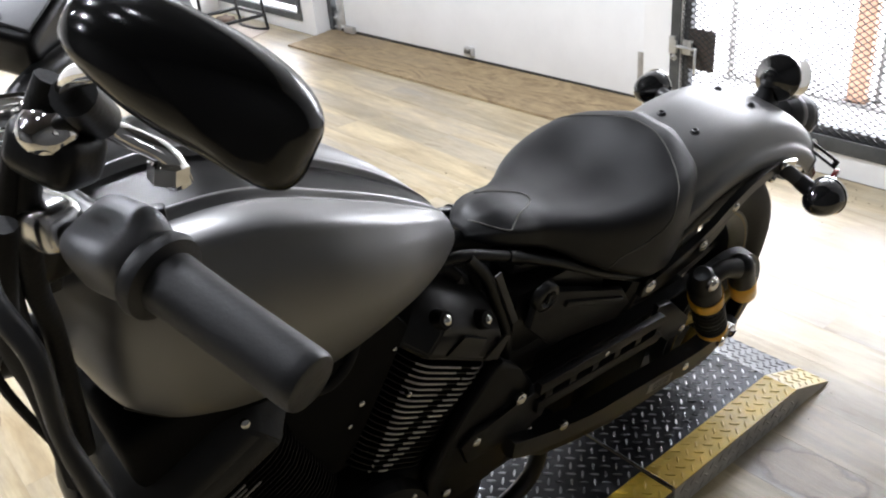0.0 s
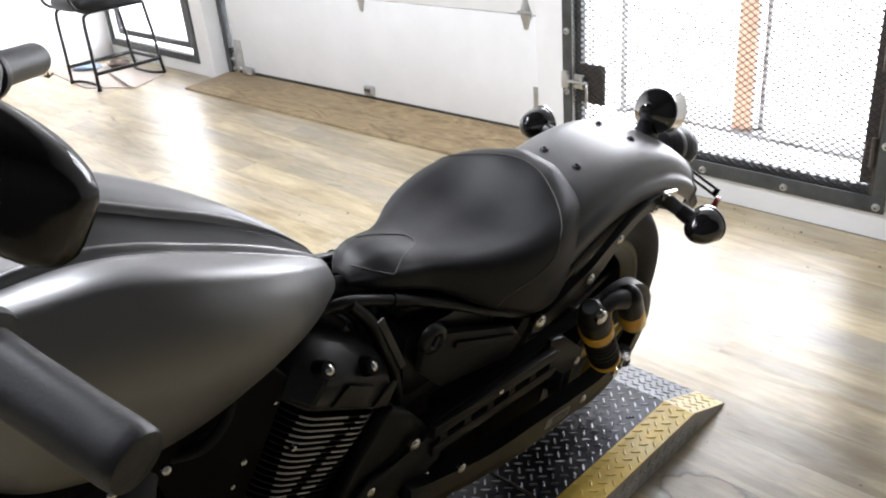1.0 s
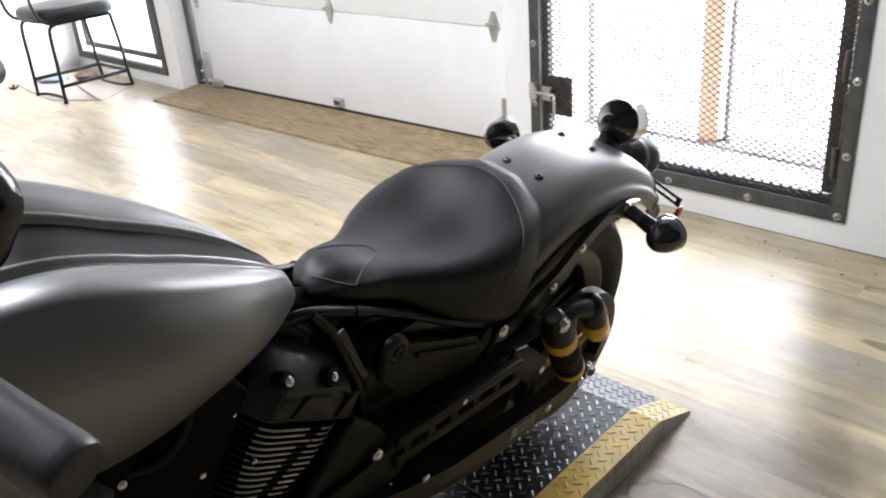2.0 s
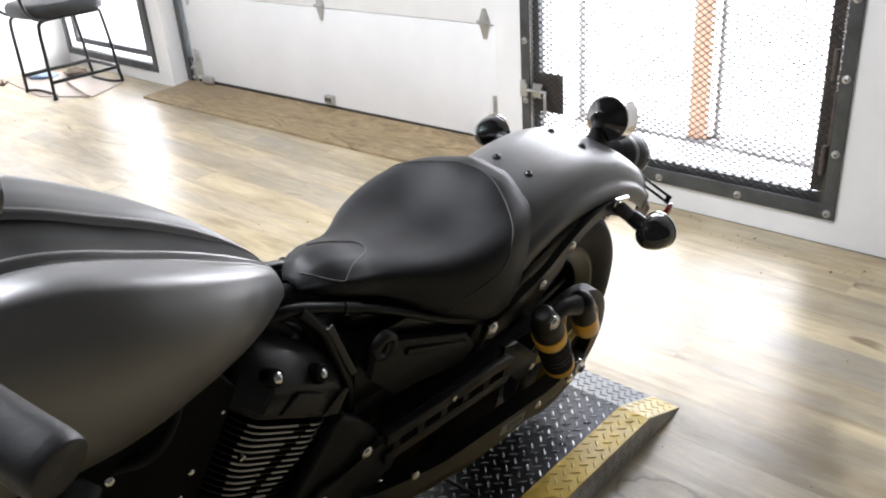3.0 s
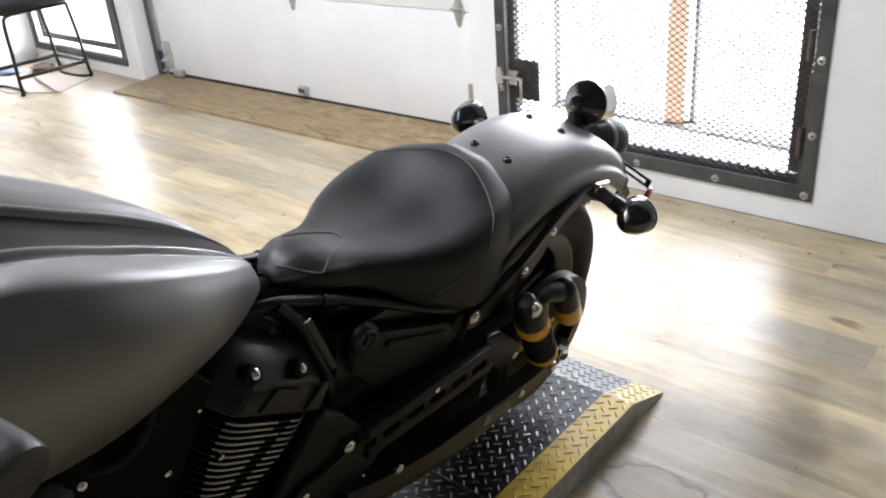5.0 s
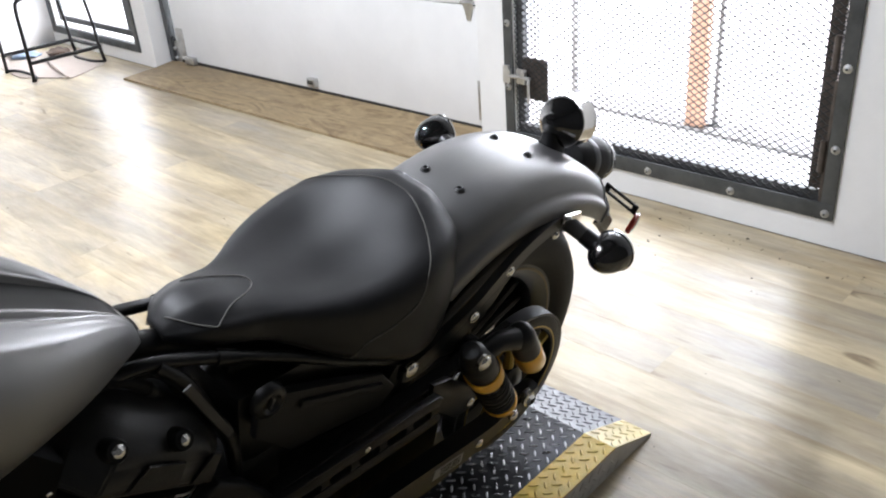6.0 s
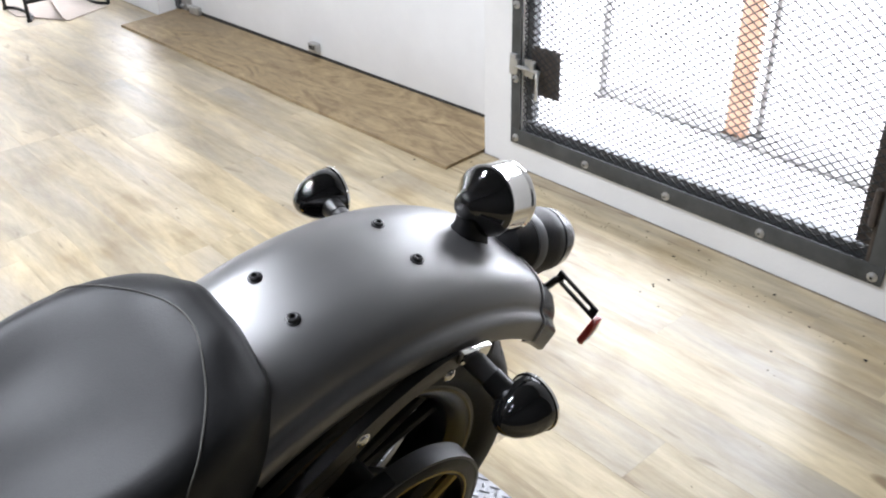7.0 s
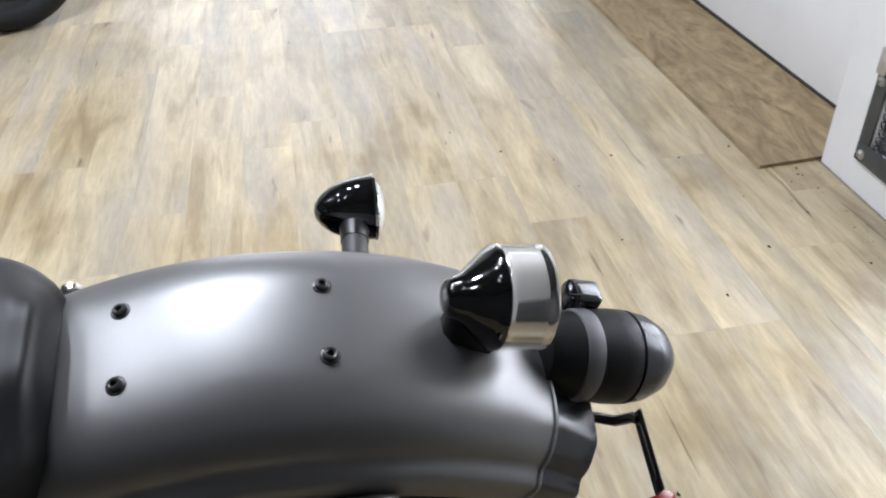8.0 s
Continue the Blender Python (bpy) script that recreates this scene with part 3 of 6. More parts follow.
def outside_post(x, y, wx, wy, mat, label):
    t = thing("outside_post", pose(x, y, -0.012), label, "post")
    part("shaft", box((wx, wy, 2.6), (0, 0, 1.3), bevel=0.004), mat, t)
    part("foot", box((wx + 0.03, wy + 0.03, 0.014), (0, 0, 0.007), bevel=0.002), mat, t)
    return t


outside_post(3.63, 1.650, 0.045, 0.080, M_ORANGE, "orange painted square post outside the gate")
outside_post(3.66, 1.575, 0.02, 0.018, M_RAIL, "thin grey steel post beside an orange one")
outside_post(3.62, 2.285, 0.03, 0.02, M_RAIL, "thin grey steel post at the corner")
bm = box((0.19, 1.75, 0.014), (0, 0, 0.007), bevel=0.004)
sill = tagged(part("ground_rail", bm, M_RAIL), "worn grey metal rail along the paving", "rail")
sill.matrix_world = pose(3.655, 1.42, -0.012, 0, 0, -4.5)

# ---- floor boards ----
floor = tagged(wall_block("floor", WEST - 0.1, WALL_X + WALL_T + 0.25, SOUTH - 0.1, NORTH + 0.1, -0.1, -0.0045, M_SUBFLOOR, 0), "pale weathered oak plank floor, glossy", "floor")
PLANK_W, PLANK_L = 0.152, 1.22
plank_meshes = {}


def plank_mesh(length):
    key = round(length, 2)
    if key not in plank_meshes:
        bm = box((PLANK_W - 0.0001, key - 0.0001, 0.006), (0, 0, -0.003), bevel=0.0002, segments=1)
        me = bpy.data.meshes.new("plank")
        bm.to_mesh(me)
        bm.free()
        me.materials.append(M_PLANK)
        plank_meshes[key] = me
    return plank_meshes[key]


rng = random.Random(4)
x = WALL_X - 0.01 - PLANK_W / 2
while x > PLANK_WEST:
    y = PLANK_SOUTH - rng.choice((0.2, 0.45, 0.7, 0.95, 1.1))
    while y < NORTH:
        a, b = max(y, PLANK_SOUTH), min(y + PLANK_L, NORTH)
        if b - a > 0.05:
            ob = new("plank", plank_mesh(b - a))
            ob.parent, ob.location = floor, (x, (a + b) / 2, 0)
            if abs(x - 1.386) < 0.02 and a < 0.60 < b:
                me = ob.data.copy()
                me.materials.clear()
                me.materials.append(wood("vinyl_plank_with_knot", (0.625, 0.528, 0.335), (0.345, 0.268, 0.155), (0.470, 0.420, 0.335), ring=(1.392 - x, 0.585 - (a + b) / 2, 0.074), **PLANK_LOOK))
                ob.data = me
        y += PLANK_L
    x -= PLANK_W

# the same boards carry on behind, joined into one sheet of strips
bm = bmesh.new()
for (xa, xb, ya, yb) in ((x + PLANK_W / 2, WALL_X - 0.01, SOUTH, PLANK_SOUTH), (WEST, x + PLANK_W / 2, SOUTH, NORTH)):
    k = int((xb - xa) / PLANK_W)
    w = (xb - xa) / k
    for i in range(k):
        box((w - 0.0006, yb - ya, 0.006), (xa + (i + 0.5) * w, (ya + yb) / 2, -0.003), bm=bm)
tagged(part("far_planks", bm, M_PLANK, floor, smooth=False), "pale oak planks", kind="stuff")

# dark grit on the boards near the gate
rng = random.Random(31)
bm = bmesh.new()
for k in range(46):
    gx, gy = rng.uniform(1.9, 2.80), rng.uniform(0.35, 2.6)
    if k < 22:
        gx = 2.815 - abs(rng.gauss(0, 0.10))
    size = rng.uniform(0.0022, 0.0062)
    a0 = rng.uniform(0, 3.14)
    foot = [(gx + size * rng.uniform(0.5, 1.1) * math.cos(a0 + q), gy + size * rng.uniform(0.5, 1.5) * math.sin(a0 + q), 0.0004) for q in (0, 1.2, 2.5, 3.7, 5.1)]
    ring = [bm.verts.new(p) for p in foot]
    tip = bm.verts.new((gx, gy, 0.0004 + size * 0.5))
    for i in range(5):
        bm.faces.new((ring[i], ring[(i + 1) % 5], tip))
    bm.faces.new(ring[::-1])
tagged(part("grit", bm, M_RUBBER, None, smooth=False), "dark grit scattered on the floor by the gate", "grit", kind="stuff")

# ---- diamond plate display platform ----


def lozenge(bm, at, turn, length=0.0235, width=0.0058, height=0.0021, m=None):
    """One raised lens-shaped tread bar."""
    m = (m or Matrix()) @ Matrix.Translation(at) @ Matrix.Rotation(turn, 4, "Z")
    L, w = length / 2, width / 2
    base = [(-L, 0), (-L * 0.55, -w * 0.78), (0, -w), (L * 0.55, -w * 0.78), (L, 0), (L * 0.55, w * 0.78), (0, w), (-L * 0.55, w * 0.78)]
    a = [bm.verts.new(m @ Vector((x, y, 0))) for x, y in base]
    b = [bm.verts.new(m @ Vector((x * 0.80, y * 0.55, height * 0.8))) for x, y in base]
    c = [bm.verts.new(m @ Vector((x, 0, height))) for x in (-L * 0.5, 0, L * 0.5)]
    for i in range(8):
        j = (i + 1) % 8
        bm.faces.new((a[i], a[j], b[j], b[i]))
    for f in ((b[0], b[1], c[0]), (b[1], b[2], c[1], c[0]), (b[2], b[3], c[2], c[1]), (b[3], b[4], c[2]), (b[4], b[5], c[2]), (b[5], b[6], c[1], c[2]), (b[6], b[7], c[0], c[1]), (b[7], b[0], c[0])):
        bm.faces.new(f)


def tread(u0, u1, v0, v1, m, pitch=0.0335):
    """Raised lozenges over a rectangle: one way at the corners of a square lattice, the other way at its centres."""
    bm = bmesh.new()
    nu, nv = max(round((u1 - u0) / pitch), 1), max(round((v1 - v0) / pitch), 1)
    pu, pv = (u1 - u0) / nu, (v1 - v0) / nv
    for i in range(nu):
        for j in range(nv):
            lozenge(bm, (u0 + (i + 0.25) * pu, v0 + (j + 0.25) * pv, 0), radians(42), m=m)
            lozenge(bm, (u0 + (i + 0.75) * pu, v0 + (j + 0.75) * pv, 0), radians(-48), m=m)
    return bm


def platform():
    t = thing("display_platform", pose(0, 0, 0), "low diamond plate steel platform with yellow painted edges", "platform")
    z, y0, y1, yi = 0.066, 0.722, 1.36, 0.802
    x_seam, x_crest, x_end = 1.097, 1.555, 1.712
    slope = math.atan2(z - 0.004, x_end - x_crest)
    run = math.hypot(z - 0.004, x_end - x_crest)
    tilt = Matrix.Translation((x_crest, 0, z)) @ Matrix.Rotation(slope, 4, "Y")
    tilt_z = Matrix.Translation((x_crest, 0, z + 0.0004)) @ Matrix.Rotation(slope, 4, "Y")
    flat = Matrix.Translation((0, 0, z))
    # skirts
    side = [(x_seam + 0.004, 0), (x_end, 0), (x_end, 0.004), (x_crest, z - 0.003), (x_seam + 0.004, z - 0.003)]
    sk = part("side_skirt", extrude_outline(side, 0.004, lambda u, v, w: (u, y0 + 0.001 + w, v), 0.0), M_SKIRT, t)
    bm = bmesh.new()
    m = Matrix.Translation((0, y0 + 0.001, 0)) @ Matrix.Rotation(radians(90), 4, "X")
    for i in range(28):
        for z_row in ((0.014, 0.046) if i % 2 else (0.030,))[:2 if i < 24 else 1]:
            lozenge(bm, (x_seam + 0.014 + i * 0.0168, z_row, 0), radians(45 if i % 2 else -45), m=m)
    tagged(part("skirt_tread", bm, M_SKIRT, sk, smooth=False), kind="stuff")
    part("far_skirt", extrude_outline(side, 0.004, lambda u, v, w: (u, y1 - 0.005 + w, v), 0.0), M_TREAD, t)
    front = [(0.05, 0), (x_seam - 0.006, 0), (x_seam - 0.006, z - 0.003), (0.05, z - 0.003)]
    for y, nm in ((y0 + 0.001, "side_skirt"), (y1 - 0.005, "far_skirt")):
        part(nm, extrude_outline(front, 0.004, lambda u, v, w, y=y: (u, y + w, v), 0.0), M_TREAD, t)
    # deck plates: grey field and yellow borders, flat then sloping down
    for xa, xb in ((x_seam + 0.004, x_crest), (0.05, x_seam - 0.006)):
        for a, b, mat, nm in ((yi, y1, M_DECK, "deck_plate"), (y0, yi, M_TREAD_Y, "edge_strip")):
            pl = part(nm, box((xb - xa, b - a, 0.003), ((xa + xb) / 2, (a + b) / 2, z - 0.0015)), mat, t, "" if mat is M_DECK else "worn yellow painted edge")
            tagged(part("raised_tread", tread(xa, xb, a + 0.003, b - 0.003, flat), M_LOZENGE if mat is M_DECK else mat, pl, smooth=False), kind="stuff")
    for a, b, mat, nm in ((yi, y1, M_TREAD, "ramp_plate"), (y0 + 0.001, yi, M_PALE_Y, "ramp_strip")):
        bm = box((run, b - a, 0.003), (run / 2, (a + b) / 2, -0.0015))
        bm.transform(tilt)
        pl = part(nm, bm, mat, t, "" if mat is M_TREAD else "worn yellow painted ramp edge")
        tagged(part("raised_tread", tread(0.002, run - 0.003, a + 0.003, b - 0.003, tilt_z), mat, pl, smooth=False), kind="stuff")
    # dark open joint between the two sections; a bright strip paints its lit edge
    part("joint_bar", box((0.024, y1 - y0 - 0.01, 0.004), (x_seam, (y0 + y1) / 2, z - 0.020)), M_SEAL, t)
    part("joint_edge_highlight", box((0.002, y1 - y0 - 0.004, 0.004), (x_seam + 0.0045, (y0 + y1) / 2, z - 0.0012), bevel=0.0005), M_LOZENGE, t, "bright strip painted as the lit joint edge")
    return t


platform()

# ---- motorcycle ----
# Built upright with x towards its tail, y towards its right side; it leans left on its side stand.
bike = thing("motorcycle", pose(0, 1.002, 0.082, 14, 0, 0), "matte grey cruiser motorcycle with black solo seat on a platform", "motorcycle")
AXLE = Vector((1.300, 0, 0.312))
FRONT_AXLE = Vector((-0.285, 0, 0.312))
STEM, RAKE = Vector((0.112, 0, 0.95)), Vector((math.sin(radians(29)), 0, math.cos(radians(29))))
STEER = Matrix.Translation(STEM) @ Matrix.Rotation(radians(-21), 4, RAKE) @ Matrix.Translation(-STEM)


def mirrored(half, close=True):
    """A closed ring from the half profile (y, z) that runs from top centre to bottom centre."""
    left = [(-y, z) for y, z in half[1:-1]][::-1]
    return list(half) + left


def bolt(parent, at, axis, r=0.008, mat=None, name="bolt"):
    d, u, w = axes_of(axis)
    bm = lathe(at, axis, [(-0.006, 0.0), (-0.006, r * 1.12), (0.0005, r * 1.12), (0.001, r * 0.96), (r * 0.22, r * 0.92), (r * 0.38, r * 0.72), (r * 0.46, r * 0.40), (r * 0.48, 0.0)], 16)
    return part(name, bm, mat or M_BOLT, parent)


# fuel tank: x, ridge height, bottom, half width, ridge offset, shoulder offset, shoulder height
TANK = [(0.110, 0.940, 0.850, 0.050, 0.024, 0.036, 0.938), (0.130, 0.967, 0.806, 0.095, 0.038, 0.072, 0.966), (0.165, 0.983, 0.780, 0.130, 0.047, 0.100, 0.985), (0.22, 0.991, 0.765, 0.153, 0.051, 0.118, 0.994),
        (0.31, 0.981, 0.764, 0.168, 0.050, 0.129, 0.986), (0.36, 0.962, 0.769, 0.168, 0.048, 0.129, 0.968), (0.42, 0.932, 0.779, 0.160, 0.044, 0.122, 0.938), (0.48, 0.902, 0.782, 0.142, 0.041, 0.108, 0.905),
        (0.55, 0.860, 0.774, 0.104, 0.035, 0.081, 0.860), (0.594, 0.827, 0.766, 0.071, 0.026, 0.053, 0.825), (0.629, 0.791, 0.752, 0.038, 0.014, 0.026, 0.786), (0.644, 0.765, 0.740, 0.018, 0.005, 0.010, 0.762)]


def tank_half(x):
    _, zt, zb, w, r, ys, zs = curve_of(TANK, x)
    h = zs - zb
    k = min(1, w / 0.10) * min(1, h / 0.10)
    centre = spline([(0, zt - 0.0115 * k, 0), (r * 0.5, zt - 0.0120 * k, 0), (r * 0.80, zt - 0.0110 * k, 0)], 5)[:, :2]
    bead = np.array([(r - 0.0060 * k, zt - 0.0095 * k), (r - 0.0040 * k, zt - 0.002 * k), (r - 0.0018 * k, zt + 0.0018 * k), (r + 0.0010 * k, zt + 0.0026 * k), (r + 0.0036 * k, zt + 0.0012 * k),
                     (r + 0.0058 * k, zt - 0.0035 * k), (r + 0.0085 * k, zt - 0.0070 * k), (r + 0.0120 * k, zt - 0.0064 * k)])
    q = r + 0.0170 * k
    mid = (q + ys) / 2
    s = w - ys
    flank = spline([(q, zt - 0.0015 * k, 0), (q + (ys - q) * 0.25, zt + (zs - zt) * 0.4 + 0.0035 * k, 0), (mid, (zt + zs) / 2 + 0.0055 * k, 0), (ys - 0.016 * k, zs + 0.0042 * k, 0), (ys, zs, 0), (ys + 0.24 * s, zs - 0.075 * h, 0), (ys + 0.60 * s, zs - 0.20 * h, 0),
                    (ys + 0.90 * s, zs - 0.38 * h, 0), (w, zs - 0.56 * h, 0), (w * 0.965, zs - 0.80 * h, 0), (w * 0.86, zs - 0.95 * h, 0), (w * 0.74, zb, 0)], 40)[:, :2]
    centre = np.vstack([centre, bead])
    return [tuple(p) for p in centre] + [tuple(p) for p in flank] + [(w * 0.4, zb + 0.004), (0, zb + 0.006)]


rings = []
for x in np.r_[np.linspace(0.110, 0.14, 8)[:-1], np.linspace(0.14, 0.61, 44)[:-1], np.linspace(0.61, 0.644, 9)]:
    rings.append([(x, y, z) for y, z in mirrored(tank_half(float(x)))])
tank = part("fuel_tank", loft(rings), M_PAINT, bike, "matte grey teardrop fuel tank with two raised ridges", angle=60)
# thin skin over the recess, the dark ceiling reflection put into its colour
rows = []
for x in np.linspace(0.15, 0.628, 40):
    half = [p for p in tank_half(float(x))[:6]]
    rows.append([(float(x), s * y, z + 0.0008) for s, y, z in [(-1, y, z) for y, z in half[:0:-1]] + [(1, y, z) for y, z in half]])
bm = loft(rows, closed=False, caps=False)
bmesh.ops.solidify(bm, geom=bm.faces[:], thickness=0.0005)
part("centre_panel", bm, M_PANEL_SHADE, tank, "recessed centre panel, its dark reflection put into the colour", angle=60)
for side in (-1, 1):
    lip = []
    for x in np.linspace(0.20, 0.50, 18):
        y, z = tank_half(float(x))[-4]
        lip.append((float(x), side * (y + 0.001), z - 0.0004))
    part("tank_lip", tube(lip, 0.0016, 8), M_PAINT, tank, "thin rolled lower lip")
seam = []
for x in np.linspace(0.14, 0.62, 30):
    y, z = tank_half(float(x))[-3]
    seam.append((float(x), -y - 0.002, z + 0.001))
part("seam_flange", tube(seam, 0.0035, 8), M_BLACK, tank, "black welded lower seam")
part("seam_flange", tube([(x, -y, z) for x, y, z in seam], 0.0035, 8), M_BLACK, tank)
# solo seat: x, centre height, rim height, half width, skirt height
SEAT = [(0.672, 0.742, 0.738, 0.018, 0.731), (0.688, 0.755, 0.746, 0.038, 0.727), (0.72, 0.762, 0.750, 0.055, 0.719), (0.755, 0.757, 0.744, 0.064, 0.708), (0.79, 0.747, 0.738, 0.071, 0.694), (0.82, 0.740, 0.736, 0.087, 0.678),
        (0.85, 0.736, 0.737, 0.108, 0.660), (0.89, 0.733, 0.739, 0.130, 0.638), (0.94, 0.735, 0.744, 0.147, 0.614), (0.985, 0.745, 0.750, 0.153, 0.597),
        (1.025, 0.760, 0.756, 0.148, 0.594), (1.060, 0.774, 0.759, 0.136, 0.612), (1.090, 0.780, 0.757, 0.121, 0.640), (1.111, 0.7785, 0.7525, 0.103, 0.668), (1.124, 0.770, 0.7445, 0.086, 0.692), (1.130, 0.748, 0.728, 0.074, 0.708)]


def seat_half(x):
    """Flat or slightly dished on top, a tight rounded edge, then an almost upright side."""
    _, zc, zr, w, zs = curve_of(SEAT, x)
    h = zr - zs
    pts = spline([(0, zc, 0), (w * 0.36, zc - 0.0008, 0), (w * 0.62, zr + (zc - zr) * 0.52, 0), (w * 0.79, zr + (zc - zr) * 0.12 - 0.006 * h, 0), (w * 0.90, zr - 0.055 * h, 0), (w * 0.965, zr - 0.16 * h, 0), (w * 1.0, zr - 0.36 * h, 0), (w * 1.025, zr - 0.66 * h, 0), (w * 1.01, zs + 0.1 * h, 0), (w * 0.95, zs, 0)], 30)
    return [tuple(p[:2]) for p in pts] + [(w * 0.5, zs + 0.006), (0, zs + 0.008)]


rings = []
for x in np.r_[np.linspace(0.672, 0.70, 7)[:-1], np.linspace(0.70, 1.08, 44)[:-1], np.linspace(1.08, 1.130, 14)]:
    rings.append([(x, y, z) for y, z in mirrored(seat_half(float(x)))])
seat = part("seat", loft(rings), M_SEAT, bike, "black vinyl solo seat with grey stitching", angle=50)


def seat_point(x, f, lift=0.0006):
    """A point on the seat's skin at x, f from 0 at the centre to 1 at the skirt; negative f on the left."""
    half = np.array(seat_half(x)[:30])
    d = np.r_[0, np.cumsum(np.linalg.norm(np.diff(half, axis=0), axis=1))]
    s = abs(f) * d[-1]
    y, z = np.interp(s, d, half[:, 0]), np.interp(s, d, half[:, 1])
    return (x, math.copysign(y + lift * abs(f), f) if f else 0.0, z + lift)


def stitch_line(rows, name="stitching"):
    pts = spline([(a, b, 0) for a, b in rows], 70)
    line = [seat_point(float(a), float(b)) for a, b, _ in pts]
    part(name, tube(line, 0.0011, 6), M_STITCH, seat, "grey thread stitching")


side_seam = [(0.880, 0.99), (0.902, 0.81), (0.946, 0.695), (0.984, 0.605), (1.006, 0.50), (1.030, 0.412), (1.055, 0.31), (1.072, 0.19), (1.082, 0.08)]
stitch_line([(x, -f) for x, f in side_seam] + [(1.084, 0)] + side_seam[::-1])
stitch_line([(0.684, -0.10), (0.692, -0.34), (0.708, -0.55), (0.725, -0.64), (0.735, -0.56), (0.758, -0.37), (0.792, -0.20), (0.810, -0.06), (0.811, 0.04), (0.803, 0.12), (0.765, 0.28), (0.735, 0.44)])

# rear fender: an arc about the wheel, domed across, flared at the lower edge
ARC = Vector((1.268, 0, 0.323))
RADIUS = 0.4385


def fender_profile(s):
    """Across the fender at s from 0 (under the seat) to 1 (tail): rows of (y, drop)."""
    e = -0.006 * max(0, (s - 0.55) / 0.45) ** 1.5
    k = 1 - 0.22 * max(0, (s - 0.50) / 0.50)
    return [(0, 0), (0.030, 0.0006), (0.055, 0.0030), (0.076, 0.0092 * k), (0.091 + e, 0.0175 * k), (0.101 + e, 0.0275 * k), (0.1070 + e, 0.0375 * k), (0.1095 + e, 0.0435 * k), (0.1135 + e, 0.0478 * k), (0.1195 + e, 0.0515 * k), (0.1245 + e, 0.0570 * k), (0.127 + e, 0.067), (0.1275 + e, 0.076)]


def fender_rings(inset=0.0, start=-30.0, end=41.0, n=40):
    rings = []
    for a in np.linspace(radians(start), radians(end), n):
        s = (a + radians(30)) / radians(83.5)
        half = spline([(y, d, 0) for y, d in fender_profile(s)], 44)[:, :2]
        row = []
        for y, d in [(-y, d) for y, d in half[::-1]] + [(y, d) for y, d in half[1:]]:
            r = RADIUS - d - inset
            yy = y * (1 - inset * 8)
            row.append((ARC.x + r * math.sin(a), yy, ARC.z + r * math.cos(a)))
        rings.append(row)
    return rings


def fender_shell(outer, inner):
    bm = bmesh.new()
    vo = [[bm.verts.new(p) for p in row] for row in outer]
    vi = [[bm.verts.new(p) for p in row] for row in inner]
    for grid in (vo, vi):
        for a, b in zip(grid, grid[1:]):
            for i in range(len(a) - 1):
                bm.faces.new((a[i], a[i + 1], b[i + 1], b[i]))
    for a, b, c, d in zip(vo, vo[1:], vi, vi[1:]):
        bm.faces.new((a[0], b[0], d[0], c[0]))
        bm.faces.new((a[-1], b[-1], d[-1], c[-1]))
    for row_o, row_i in ((vo[0], vi[0]), (vo[-1], vi[-1])):
        for i in range(len(row_o) - 1):
            bm.faces.new((row_o[i], row_o[i + 1], row_i[i + 1], row_i[i]))
    return bm


outer, inner = fender_rings(), fender_rings(0.003)
bm = fender_shell(outer, inner)
fender = part("rear_fender", bm, M_PAINT, bike, "matte grey steel rear fender", angle=50)
for x in (1.183, 1.354):
    for y in (-0.037, 0.037):
        a = math.asin((x - ARC.x) / RADIUS)
        n = Vector((math.sin(a), y * 0.8, math.cos(a))).normalized()
        at = (ARC.x + (RADIUS - 0.001) * math.sin(a), y, ARC.z + (RADIUS - 0.0015) * math.cos(a))
        bm = lathe(at, n, [(-0.001, 0.0088), (0.0012, 0.0088), (0.0018, 0.0066), (0.0048, 0.0062), (0.0058, 0.0046), (0.0052, 0.0030), (0.002, 0.0028)], 14)
        part("screw", bm, M_LEVER, fender, "dark hex screw on a rubber washer")
part("rolled_edge", tube([Vector(p) for p in outer[-1]], 0.0026, 8), M_PAINT, fender)
part("tail_filler", fender_shell(fender_rings(0.005, 40.0, 51.5, 8), fender_rings(0.010, 40.0, 51.5, 8)), M_FILLER, fender, "dark blue-grey plastic tail filler", angle=50)


def side_plate(points, y, side, thickness, mat, name, parent, label="", bevel=0.0025):
    """A plate in a vertical plane at distance y, outlined by (x, z)."""
    return part(name, extrude_outline(points, thickness, lambda u, v, w: (u, side * (y + w), v), bevel), mat, parent, label)


